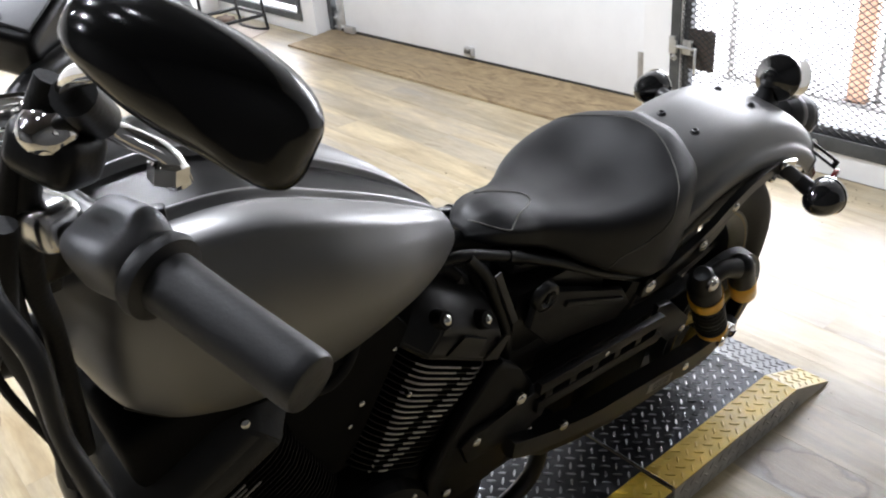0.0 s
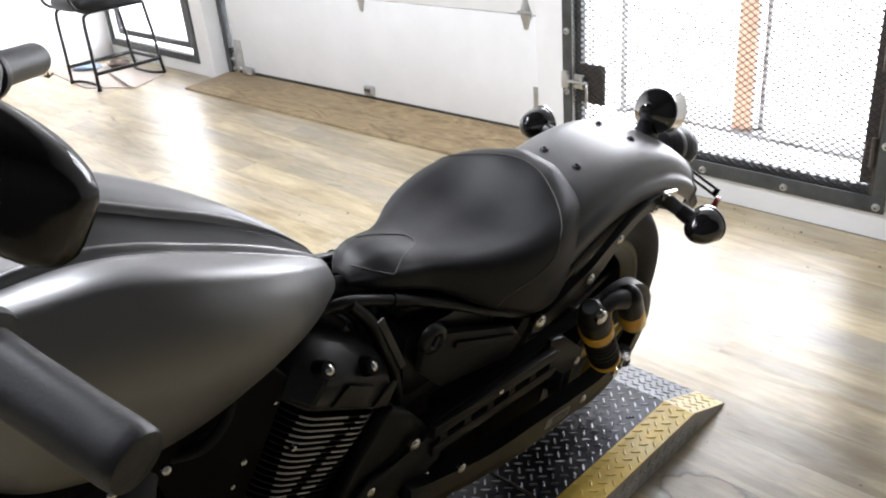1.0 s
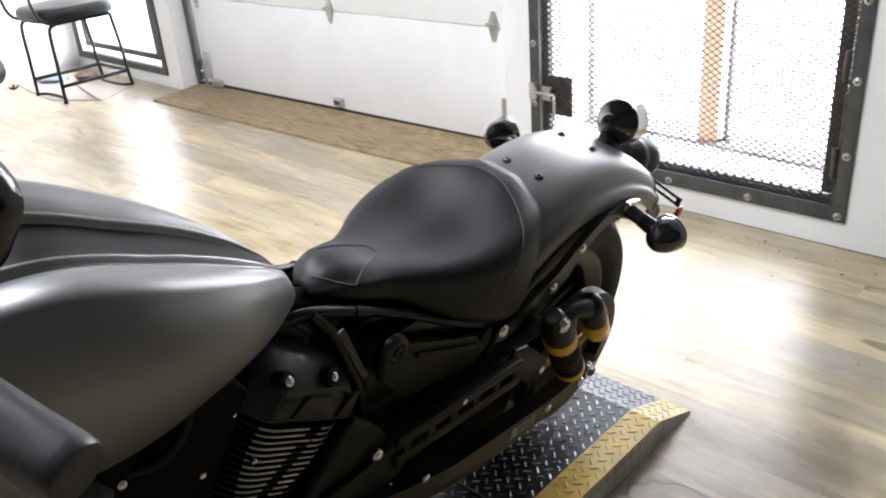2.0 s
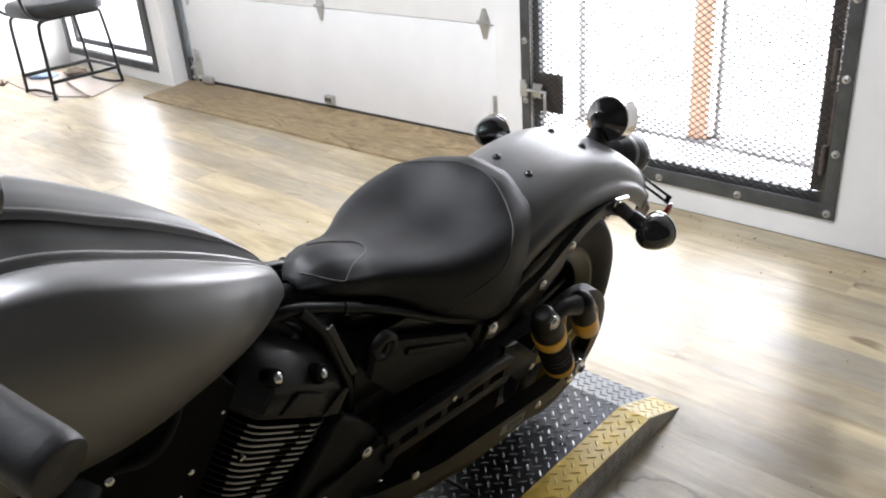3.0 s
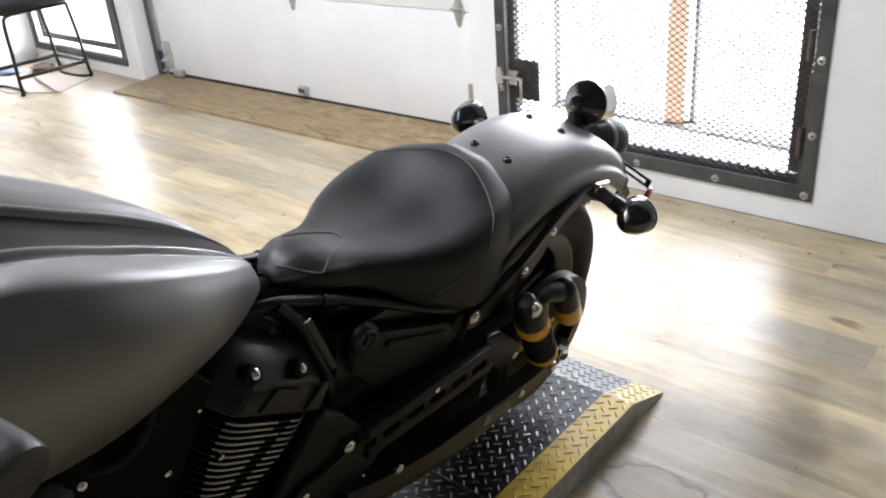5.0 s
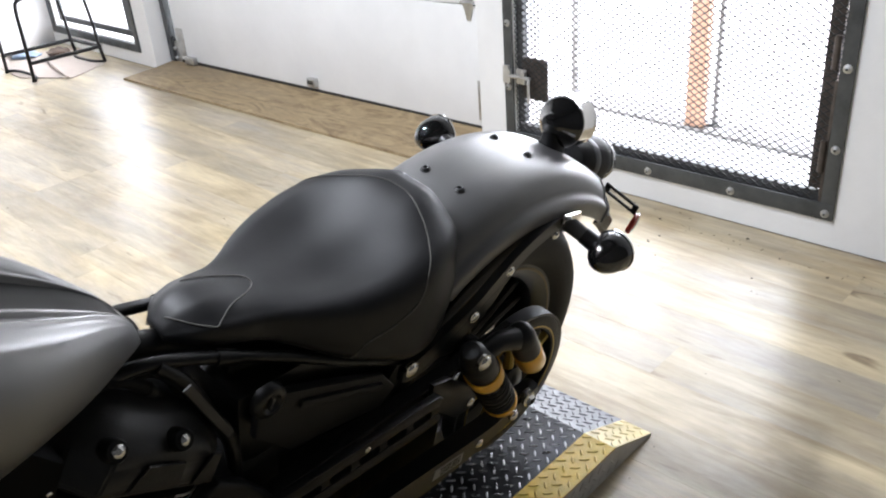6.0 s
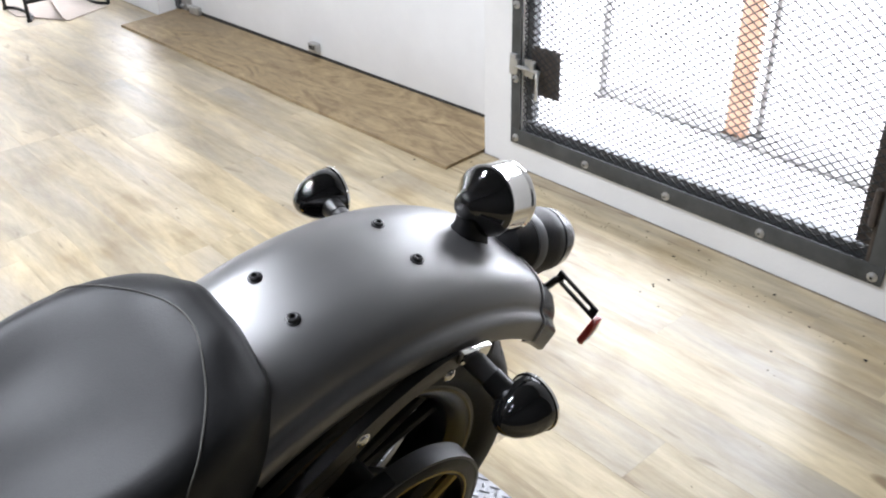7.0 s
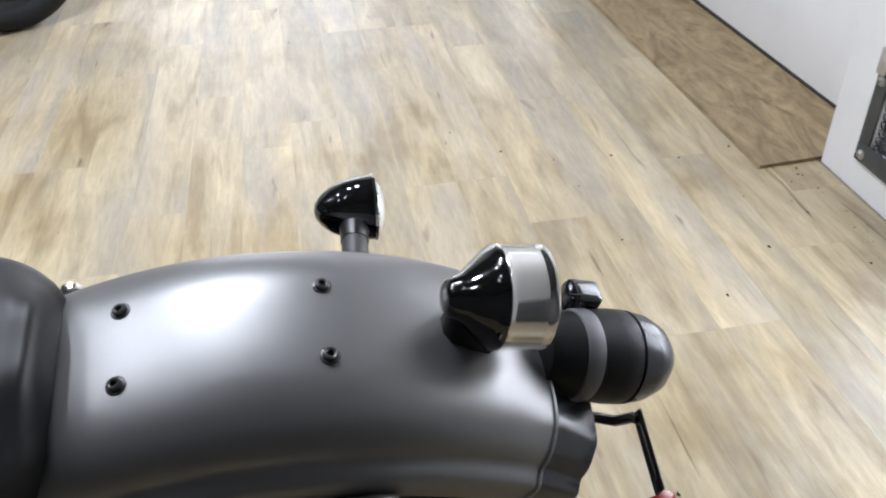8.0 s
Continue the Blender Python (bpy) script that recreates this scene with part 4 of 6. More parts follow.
for side in (-1, 1):
    # fender strut
    top = [(0.965, 0.585), (1.04, 0.607), (1.12, 0.634), (1.20, 0.664), (1.28, 0.680), (1.345, 0.680), (1.395, 0.668)]
    low = [(1.392, 0.648), (1.33, 0.655), (1.26, 0.652), (1.205, 0.632), (1.14, 0.590), (1.06, 0.572), (0.985, 0.556), (0.962, 0.565)]
    outline = [tuple(p[:2]) for p in spline([(*p, 0) for p in top], 20)] + [tuple(p[:2]) for p in spline([(*p, 0) for p in low], 20)]
    lift = 0.012 if side > 0 else 0
    reach = lambda x: 0.140 - 0.024 * min(max((x - 1.12) / 0.25, 0), 1) - (0.014 if side > 0 else 0)
    strut = part("fender_strut", extrude_outline(outline, 0.014, lambda u, v, w: (u, side * (reach(u) + w), v - lift), 0.004), M_BLACK, bike, "satin black steel strut")
    if side > 0:
        continue
    for x, z, r in ((0.981, 0.5815, 0.0115), (1.114, 0.607, 0.0095), (1.201, 0.649, 0.0085), (1.338, 0.650, 0.0080)):
        bolt(strut, (x, side * (reach(x) + 0.0145), z), (0, side, 0), r)
    # bare edge of the inner bracket below the strut
    inner_edge = spline([(1.112, 0.588, 0), (1.135, 0.604, 0), (1.18, 0.628, 0), (1.24, 0.645, 0), (1.31, 0.650, 0), (1.36, 0.645, 0)], 16)
    part("inner_bracket", tube([(x, side * (reach(x) + 0.004), z) for x, z, _ in inner_edge], 0.0050, 8), M_EDGE, strut, "worn bare metal bracket edge")
    part("strut_cap", box((0.050, 0.012, 0.020), (1.370, side * 0.136, 0.672), (0, 12, 0), bevel=0.005), M_CHROME, strut, "bright metal end cap")

# indicators


def indicator(at, axis, stalk, r=0.036, length=0.07, parent=bike):
    """A bullet lamp that faces along axis, on a stalk from another point."""
    d = Vector(axis).normalized()
    o = Vector(at)
    body = part("turn_signal", lathe(o, d, [(-length * 0.62, 0.0), (-length * 0.60, r * 0.22), (-length * 0.52, r * 0.45), (-length * 0.36, r * 0.70), (-length * 0.14, r * 0.89), (length * 0.10, r * 0.98), (length * 0.26, r), (length * 0.30, r * 0.98), (length * 0.30, 0.0)], 36), M_GLOSS, parent, "gloss black bullet turn signal")
    part("bezel", lathe(o, d, [(length * 0.285, r * 1.0), (length * 0.285, r * 1.04), (length * 0.33, r * 1.04), (length * 0.36, r * 0.96), (length * 0.34, r * 0.9)], 36), M_CHROME, body, "thin chrome bezel")
    part("lens", lathe(o, d, [(length * 0.30, 0.0), (length * 0.31, r * 0.95), (length * 0.36, r * 0.93), (length * 0.45, r * 0.6), (length * 0.48, 0.0)], 30), M_LENS, body, "clear lens")
    part("stalk", tube([stalk, tuple(Vector(stalk).lerp(o, 0.40)), tuple(o + (Vector(stalk) - o).normalized() * r * 0.6)], [0.0150, 0.0138, 0.0150], 16), M_STRAP, body, "dark grey tapered stalk")
    part("collar", tube([tuple(Vector(stalk).lerp(o, 0.44)), tuple(Vector(stalk).lerp(o, 0.78))], [0.0150, 0.0165], 16), M_BLACK, body, "black rubber collar")
    return body


for side in (-1, 1):
    indicator((1.393 + 0.005 * side, side * 0.212, 0.645 + 0.014 * side), (1, 0, -0.06), (1.380 + 0.010 * side, side * 0.124, 0.662))

# round lamp on top of the fender
d = Vector((1, 0, -0.20)).normalized()
o = Vector((1.502, 0, 0.752))
lamp = part("fender_lamp", lathe(o, d, [(-0.047, 0.0), (-0.047, 0.012), (-0.044, 0.0165), (-0.038, 0.019), (-0.032, 0.022), (-0.012, 0.0415), (-0.006, 0.0465), (-0.002, 0.0470), (0.004, 0.043), (0.004, 0.0)], 40), M_GLOSS, bike, "gloss black round lamp on the fender")
part("lamp_ring", lathe(o, d, [(-0.003, 0.040), (-0.003, 0.0462), (-0.001, 0.0474), (0.002, 0.0468), (0.004, 0.0467), (0.032, 0.0467), (0.034, 0.0468), (0.036, 0.0478), (0.041, 0.0476), (0.043, 0.045), (0.041, 0.041)], 40), M_RING, lamp, "polished bright metal ring")
part("lamp_lens", lathe(o, d, [(0.034, 0.0), (0.034, 0.043), (0.042, 0.041), (0.048, 0.028), (0.050, 0.0)], 36), M_LENS, lamp, "clear lens")
part("lamp_foot", loft([[(1.475 + dx * k, 0.024 * k2 * sy, z) for dx, sy in ((-0.030, -0.5), (-0.018, -1), (0.022, -1), (0.034, -0.5), (0.034, 0.5), (0.022, 1), (-0.018, 1), (-0.030, 0.5))]
                        for k, k2, z in ((0.95, 1.0, 0.690), (0.85, 0.9, 0.708), (0.6, 0.65, 0.722), (0.5, 0.55, 0.742))]), M_PLASTIC, lamp, "dark mounting foot", angle=60)

# tail lamp under the fender's end
d = Vector((1, 0, -0.34)).normalized()
o = Vector((1.570, 0.0, 0.646))
tail = part("tail_lamp", lathe(o, d, [(-0.02, 0.0), (-0.02, 0.034), (0.0, 0.042), (0.055, 0.048), (0.072, 0.048), (0.075, 0.046), (0.075, 0.0)], 40), M_PLASTIC, bike, "dark grey bullet tail lamp")
# raised step whose lighter grey paints the soft highlight along the lamp body
part("tail_highlight_band", lathe(o, d, [(0.012, 0.0420), (0.014, 0.0450), (0.019, 0.0462), (0.027, 0.0466), (0.031, 0.0458), (0.032, 0.0430)], 40), M_BAND, tail, "raised grey band standing in for a soft highlight")
part("tail_cover", lathe(o, d, [(0.073, 0.0), (0.075, 0.040), (0.077, 0.0475), (0.096, 0.0445), (0.114, 0.036), (0.127, 0.023), (0.133, 0.010), (0.134, 0.0)], 40), M_SMOKE, tail, "smoked dome cover")
part("tail_lens", lathe(o + Vector((0.098, 0, -0.077)), (0.5, 0, -0.8), [(-0.008, 0.016), (0.0, 0.016), (0.003, 0.012), (0.004, 0.0)], 20), M_RED, tail, "small red lens")
part("tail_neck", box((0.09, 0.045, 0.05), (1.612, 0, 0.605), (0, 25, 0), bevel=0.01), M_PLASTIC, tail)

part("plate_lamp", box((0.040, 0.030, 0.030), (1.608, 0.050, 0.664), (0, 20, 0), bevel=0.010, segments=3), M_GLOSS, tail, "small gloss black plate lamp")
part("plate_lamp_stem", tube([(1.600, 0.045, 0.680), (1.597, 0.03, 0.655)], 0.007, 8), M_BLACK, tail)
# number plate bracket with reflector
arm = part("plate_bracket", tube([(1.622, -0.008, 0.520), (1.646, -0.026, 0.534), (1.657, -0.038, 0.560), (1.659, -0.046, 0.567)], 0.006, 8), M_BLACK, bike, "black slotted bracket")
bm = bmesh.new()
for dz in (-0.008, 0.008):
    box((0.004, 0.075, 0.006), (1.659, -0.078, 0.5605 + dz), (12, 0, 0), bevel=0.001, bm=bm)
for y, z in ((-0.043, 0.568), (-0.113, 0.553)):
    box((0.004, 0.012, 0.022), (1.659, y, z), (12, 0, 0), bevel=0.001, bm=bm)
part("slotted_arm", bm, M_BLACK, arm)
refl = lathe((0, 0, 0), (0, -1, 0), [(-0.006, 0.0), (-0.006, 0.0215), (0.0, 0.024), (0.004, 0.0225), (0.007, 0.010), (0.0075, 0.0)], 28)
refl.transform(pose(1.652, -0.122, 0.527, 10, -8, 12) @ Matrix.Diagonal((1.25, 1, 0.75, 1)))
part("reflector", refl, M_RED, arm, "oval red reflector")

# inner mudguard
rings = []
for a in np.linspace(radians(-112), radians(31), 44):
    rings.append([(ARC.x + r_ * math.sin(a), y, ARC.z - 0.012 + r_ * math.cos(a)) for y, r_ in ((-0.112, 0.332), (-0.106, 0.350), (-0.08, 0.362), (0, 0.366), (0.08, 0.362), (0.106, 0.350), (0.112, 0.332))])
bm = loft(rings, closed=False, caps=False)
bmesh.ops.solidify(bm, geom=bm.faces[:], thickness=0.003)
part("inner_mudguard", bm, M_BLACK, bike, "black inner mudguard")

# wheels


def wheel(name, at, r_tyre, half, rim_r, label, spokes=5):
    c = Vector(at)
    w = part(name, lathe(c, (0, 1, 0), [(-0.075, 0.0), (-0.075, 0.030), (-0.05, 0.038), (0.05, 0.038), (0.075, 0.030), (0.075, 0.0)], 24), M_BLACK, bike, label)
    prof = [(-half * 0.72, rim_r + 0.004), (-half * 0.96, rim_r + 0.030), (-half, rim_r + (r_tyre - rim_r) * 0.45), (-half * 0.93, rim_r + (r_tyre - rim_r) * 0.70), (-half * 0.72, r_tyre - 0.020), (-half * 0.38, r_tyre - 0.005), (0, r_tyre),
            (half * 0.38, r_tyre - 0.005), (half * 0.72, r_tyre - 0.020), (half * 0.93, rim_r + (r_tyre - rim_r) * 0.70), (half, rim_r + (r_tyre - rim_r) * 0.45), (half * 0.96, rim_r + 0.030), (half * 0.72, rim_r + 0.004)]
    part("tyre", lathe(c, (0, 1, 0), [tuple(p) for p in spline([(*p, 0) for p in prof], 32)[:, :2]], 72), M_RUBBER, w, "black rubber tyre")
    # low black bars on the tyre paint the shade of its grooves
    bm = bmesh.new()
    for i in range(26):
        a = 2 * math.pi * i / 26
        for s in (-1, 1):
            pts = []
            for yy, rr, da in ((0.12, -0.0016, 0), (0.45, -0.0078, 0.05), (0.75, -0.0240, 0.075)):
                t = a + da + (0.12 if s > 0 else 0)
                pts.append(c + Vector(((r_tyre + rr) * math.cos(t), s * half * yy, (r_tyre + rr) * math.sin(t))))
            tube(pts, 0.0024, 5, bm=bm)
    tagged(part("tread_groove_shade", bm, M_SHADE_BLACK, w), "black bars painted as the shade in slanting tread grooves", kind="stuff")
    part("rim", lathe(c, (0, 1, 0), [(-half * 0.78, rim_r - 0.004), (-half * 0.78, rim_r + 0.010), (-half * 0.6, rim_r - 0.012), (half * 0.6, rim_r - 0.012), (half * 0.78, rim_r + 0.010), (half * 0.78, rim_r - 0.004), (half * 0.5, rim_r - 0.028), (-half * 0.5, rim_r - 0.028)], 60), M_BLACK, w, "black cast rim")
    part("pinstripe", lathe(c, (0, 1, 0), [(-half * 0.79, rim_r - 0.001), (-half * 0.80, rim_r + 0.0005), (-half * 0.80, rim_r + 0.004), (-half * 0.79, rim_r + 0.005)], 60), M_STRIPE, w, "thin ochre stripe")
    for i in range(spokes):
        a = 2 * math.pi * (i + 0.3) / spokes
        d = Vector((math.cos(a), 0, math.sin(a)))
        e = Vector((-math.sin(a), 0, math.cos(a)))
        for s in (-1, 1):
            p0, p1 = c + d * 0.034 + e * 0.012 * s, c + d * (rim_r - 0.02) + e * 0.030 * s
            part("spoke", tube([p0, p1], [0.013, 0.010], 8), M_BLACK, w)
    return w


rear = wheel("rear_wheel", AXLE, 0.316, 0.070, 0.208, "black rear wheel")
# added black disc, blocks the bright floor behind the spokes
part("wheel_blanking_disc", lathe(AXLE + Vector((0, 0.052, 0)), (0, 1, 0), [(0, 0.0), (0, 0.19), (0.003, 0.195), (0.012, 0.195), (0.012, 0.0)], 48), M_BLACK, rear)
pl = part("belt_pulley", lathe(AXLE + Vector((0, -0.118, 0)), (0, 1, 0), [(-0.014, 0.124), (-0.016, 0.128), (-0.016, 0.149), (-0.0135, 0.152), (0.0135, 0.152), (0.016, 0.149), (0.016, 0.130), (0.0, 0.126)], 72), M_PLASTIC, rear, "dark toothed belt pulley")
part("drive_belt", lathe(AXLE + Vector((0, -0.118, 0)), (0, 1, 0), [(-0.0145, 0.1525), (-0.0145, 0.1575), (0.0145, 0.1575), (0.0125, 0.1525)], 72), M_BELT, rear, "grey-black toothed belt on the pulley")
for i in range(5):
    a = 2 * math.pi * (i + 0.15) / 5
    d = Vector((math.cos(a), 0, math.sin(a)))
    e = Vector((-math.sin(a), 0, math.cos(a)))
    base = AXLE + Vector((0, -0.118, 0))
    part("pulley_spoke", tube([base + d * 0.030, base + d * 0.075 + e * 0.01, base + d * 0.131 + e * 0.035], [0.011, 0.008, 0.009], 8), M_OCHRE, rear, "ochre pulley spoke")
part("pulley_hub", lathe(AXLE + Vector((0, -0.118, 0)), (0, -1, 0), [(-0.03, 0.040), (0.012, 0.038), (0.018, 0.030), (0.018, 0.0)], 24), M_BLACK, rear)
part("pulley_lip", lathe(AXLE + Vector((0, -0.118, 0)), (0, 1, 0), [(-0.0145, 0.1275), (-0.0165, 0.1285), (-0.0165, 0.1315), (-0.0145, 0.1325)], 60), M_OCHRE, rear, "ochre inner lip")
part("axle_nut", lathe(AXLE + Vector((0, -0.166, 0)), (0, -1, 0), [(0, 0.017), (0.014, 0.017), (0.016, 0.010), (0.022, 0.010)], 6), M_BOLT, rear)

# shock absorbers with remote reservoirs


def shock(side):
    y = side * 0.190
    a, b = Vector((1.078, y, 0.577)), Vector((1.205, y, 0.362))
    d = (b - a).normalized()
    body = part("shock_absorber", lathe(a, d, [(-0.018, 0.0), (-0.016, 0.014), (-0.008, 0.020), (0.008, 0.022), (0.018, 0.027), (0.025, 0.029), (0.060, 0.029), (0.062, 0.022), (0.235, 0.014), (0.24, 0.0)], 30), M_BLACK, bike, "black coil shock absorber")
    part("preload_collar", lathe(a, d, [(0.058, 0.0), (0.058, 0.0305), (0.061, 0.0318), (0.072, 0.0318), (0.074, 0.0295), (0.077, 0.0305), (0.088, 0.0305), (0.090, 0.028), (0.090, 0.0)], 36), M_GOLD, body, "gold anodised preload collar")
    pts = []
    for k in range(141):
        t = k / 140
        q = t * 2 * math.pi * 6.5
        _, u, w = axes_of(d)
        pts.append(a + d * (0.094 + 0.098 * t) + (u * math.cos(q) + w * math.sin(q)) * 0.0250)
    part("spring", tube(pts, 0.0058, 8), M_BLACK, body, "black coil spring")
    part("lower_cup", lathe(a, d, [(0.192, 0.0), (0.192, 0.030), (0.196, 0.031), (0.206, 0.030), (0.210, 0.020), (0.236, 0.018), (0.25, 0.010), (0.25, 0.0)], 30), M_GOLD, body, "gold lower spring cup")
    head = Vector((1.188, side * 0.200, 0.553))
    part("reservoir_arm", tube([a + d * 0.018, a + Vector((0.055, side * 0.004, -0.004)), head], [0.016, 0.0165, 0.020], 16), M_BLACK, body)
    res = part("reservoir", lathe(head, d, [(-0.026, 0.0), (-0.024, 0.014), (-0.016, 0.022), (0.0, 0.0245), (0.046, 0.0245), (0.047, 0.02), (0.108, 0.02), (0.108, 0.0)], 30), M_BLACK, body, "black remote reservoir")
    part("reservoir_sleeve", lathe(head, d, [(0.046, 0.0), (0.046, 0.0245), (0.048, 0.0252), (0.094, 0.0252), (0.099, 0.021), (0.101, 0.0)], 30), M_GOLD, body, "gold reservoir sleeve")
    bolt(body, (a.x, y + side * 0.023, a.z), (0, side, 0), 0.0125)
    bolt(body, (b.x, y + side * 0.020, b.z), (0, side, 0), 0.009)
    return body


for side in (-1, 1):
    shock(side)

# swing arm, belt guard and covers
arm_top = [(0.68, 0.412), (0.78, 0.375), (0.878, 0.344), (0.972, 0.331), (1.068, 0.319), (1.15, 0.309), (1.20, 0.304), (1.25, 0.307), (1.34, 0.318)]
arm_low = [(1.345, 0.290), (1.25, 0.272), (1.18, 0.264), (1.09, 0.262), (1.02, 0.270), (0.883, 0.304), (0.78, 0.334), (0.68, 0.368)]
arm_line = [tuple(p[:2]) for p in spline([(*p, 0) for p in arm_top], 22)] + [tuple(p[:2]) for p in spline([(*p, 0) for p in arm_low], 22)]
for side in (-1, 1):
    arm = side_plate(arm_line, 0.140, side, 0.034, M_BLACK, "swing_arm", bike, "satin black box section swing arm", 0.013)
    if side < 0:
        part("warning_label", box((0.075, 0.0015, 0.024), (1.085, -0.1748, 0.292), (0, 8, 0)), M_LABEL, arm, "small silver label")
        bm = bmesh.new()
        for k in range(4):
            box((0.052, 0.0012, 0.0016), (1.090, -0.1757, 0.299 - 0.005 * k), (0, 8, 0), bm=bm)
        part("label_bars", bm, M_LEVER, arm, "unreadable print")
        lower = [(0.70, 0.350), (0.78, 0.325), (0.88, 0.297), (0.97, 0.276), (1.08, 0.262), (1.17, 0.256), (1.16, 0.226), (1.073, 0.226), (0.97, 0.238), (0.87, 0.262), (0.78, 0.288)]
        low = side_plate(lower, 0.136, side, 0.022, M_PLASTIC, "lower_guard", bike, "dark lower belt guard", 0.004)
        bolt(low, (1.119, -0.160, 0.243), (0, -1, 0), 0.0085)
        for x, z in ((0.800, 0.372), (1.168, 0.287)):
            bolt(arm, (x, -0.175, z), (0, -1, 0), 0.0085)
# a straight slotted guard: two rails with webs between the slots
bm = bmesh.new()
gx0, gx1 = 0.735, 1.062
gz = lambda x: 0.470 - 0.070 * (x - gx0)
for lo, hi in ((0.009, 0.033), (-0.033, -0.009)):
    line = [(gx0, gz(gx0) + lo), (gx1 - 0.012, gz(gx1) + lo), (gx1, gz(gx1) + (lo + hi) / 2), (gx1 - 0.012, gz(gx1) + hi), (gx0, gz(gx0) + hi)]
    q_ = extrude_outline(line, 0.014, lambda u, v, w: (u, -0.147 - w, v), 0.003)
    me = bpy.data.meshes.new("tmp")
    q_.to_mesh(me)
    q_.free()
    bm.from_mesh(me)
    bpy.data.meshes.remove(me)
for i in range(6):
    x = 0.760 + i * 0.0570
    web = [(x - 0.006, gz(x) - 0.003), (x - 0.012, gz(x) - 0.010), (x + 0.012, gz(x) - 0.010), (x + 0.006, gz(x) - 0.003), (x + 0.006, gz(x) + 0.003), (x + 0.012, gz(x) + 0.010), (x - 0.012, gz(x) + 0.010), (x - 0.006, gz(x) + 0.003)]
    q_ = extrude_outline(web, 0.012, lambda u, v, w: (u, -0.147 - w, v), 0.0015)
    me = bpy.data.meshes.new("tmp")
    q_.to_mesh(me)
    q_.free()
    bm.from_mesh(me)
    bpy.data.meshes.remove(me)
guard = part("belt_guard", bm, M_PLASTIC, bike, "dark slotted belt guard")
bolt(guard, (0.895, -0.161, 0.478), (0, -1, 0), 0.0050)
tail_plate = [(1.058, 0.482), (1.10, 0.470), (1.185, 0.385), (1.180, 0.345), (1.130, 0.352), (1.058, 0.425)]
gp = side_plate(tail_plate, 0.128, -1, 0.012, M_BLACK, "guard_plate", bike, "black flat guard plate", 0.004)
bolt(gp, (1.166, -0.142, 0.368), (0, -1, 0), 0.0085)
part("belt_run", box((0.60, 0.026, 0.006), (1.0, -0.118, 0.468), (0, 0.5, 0), bevel=0.002), M_RUBBER, bike, "upper run of the drive belt")
front_cover = [(0.53, 0.40), (0.586, 0.498), (0.640, 0.580), (0.660, 0.586), (0.700, 0.545), (0.735, 0.497), (0.775, 0.408), (0.74, 0.35), (0.67, 0.30), (0.58, 0.30), (0.535, 0.34)]
cover = side_plate(front_cover, 0.118, -1, 0.022, M_PLASTIC, "pulley_cover", bike, "dark faceted front pulley cover", 0.008)
ridge = [(0.580, 0.452), (0.607, 0.474), (0.652, 0.472), (0.708, 0.472), (0.731, 0.490), (0.757, 0.480), (0.776, 0.428), (0.766, 0.400), (0.723, 0.400), (0.681, 0.392), (0.60, 0.400)]
part("cover_face", extrude_outline(ridge, 0.012, lambda u, v, w: (u, -0.140 - w, v), 0.009), M_PLASTIC, cover)
bolt(cover, (0.698, -0.154, 0.490), (0, -1, 0), 0.0100)
for x, z in ((0.613, 0.446), (0.56, 0.36), (0.735, 0.385)):
    bolt(cover, (x, -0.152, z), (0, -1, 0), 0.0075)

# added near-black plate, closes the see-through gap in place of shade
gap_shade_plate = [(0.78, 0.50), (0.78, 0.22), (1.00, 0.21), (1.132, 0.23), (1.138, 0.34), (1.07, 0.42), (0.98, 0.46)]
side_plate(gap_shade_plate, 0.094, -1, 0.008, M_SHADE_BLACK, "gap_shade_plate", bike, "added black plate for the shade behind the belt guard", 0.002)
part("gearbox", box((0.34, 0.20, 0.34), (0.70, 0.0, 0.37), bevel=0.04, segments=3), M_CASE, bike)

# frame
for side in (-1, 1):
    part("frame_tube", tube([(0.56, side * 0.035, 0.735), (0.63, side * 0.052, 0.742), (0.70, side * 0.064, 0.718), (0.80, side * 0.084, 0.672), (0.90, side * 0.112, 0.620), (0.985, side * 0.130, 0.582)], 0.0086, 14, 26), M_BLACK, bike, "satin black frame tube")
    part("frame_tube", tube([(0.640, side * 0.056, 0.738), (0.668, side * 0.068, 0.700), (0.690, side * 0.080, 0.640), (0.712, side * 0.085, 0.580), (0.715, side * 0.09, 0.52), (0.72, side * 0.09, 0.40)], 0.0105, 12, 20), M_BLACK, bike)
    part("frame_clamp", tube([(0.712, side * 0.0665, 0.713), (0.738, side * 0.0715, 0.701)], 0.0112, 14), M_BLACK, bike)
    part("lower_frame_rail", tube([(0.12, side * 0.10, 0.62), (0.10, side * 0.13, 0.45), (0.16, side * 0.14, 0.20), (0.45, side * 0.14, 0.165), (0.78, side * 0.14, 0.20), (0.80, side * 0.13, 0.36)], 0.016, 12, 40), M_BLACK, bike)
part("backbone", tube([(0.05, 0, 0.86), (0.35, 0, 0.78), (0.62, 0, 0.735), (0.75, 0, 0.68)], [0.03, 0.03, 0.018, 0.018], 14, 20), M_BLACK, bike)
strap = box((0.0110, 0.003, 0.130), (0.668, -0.117, 0.690), (0, -24, 0), bevel=0.001)
part("cable_strap", strap, M_STRAP, bike, "flat grey cable strap")
part("seat_pan", box((0.30, 0.14, 0.02), (0.87, 0, 0.640), (0, 16, 0), bevel=0.008), M_BLACK, bike)
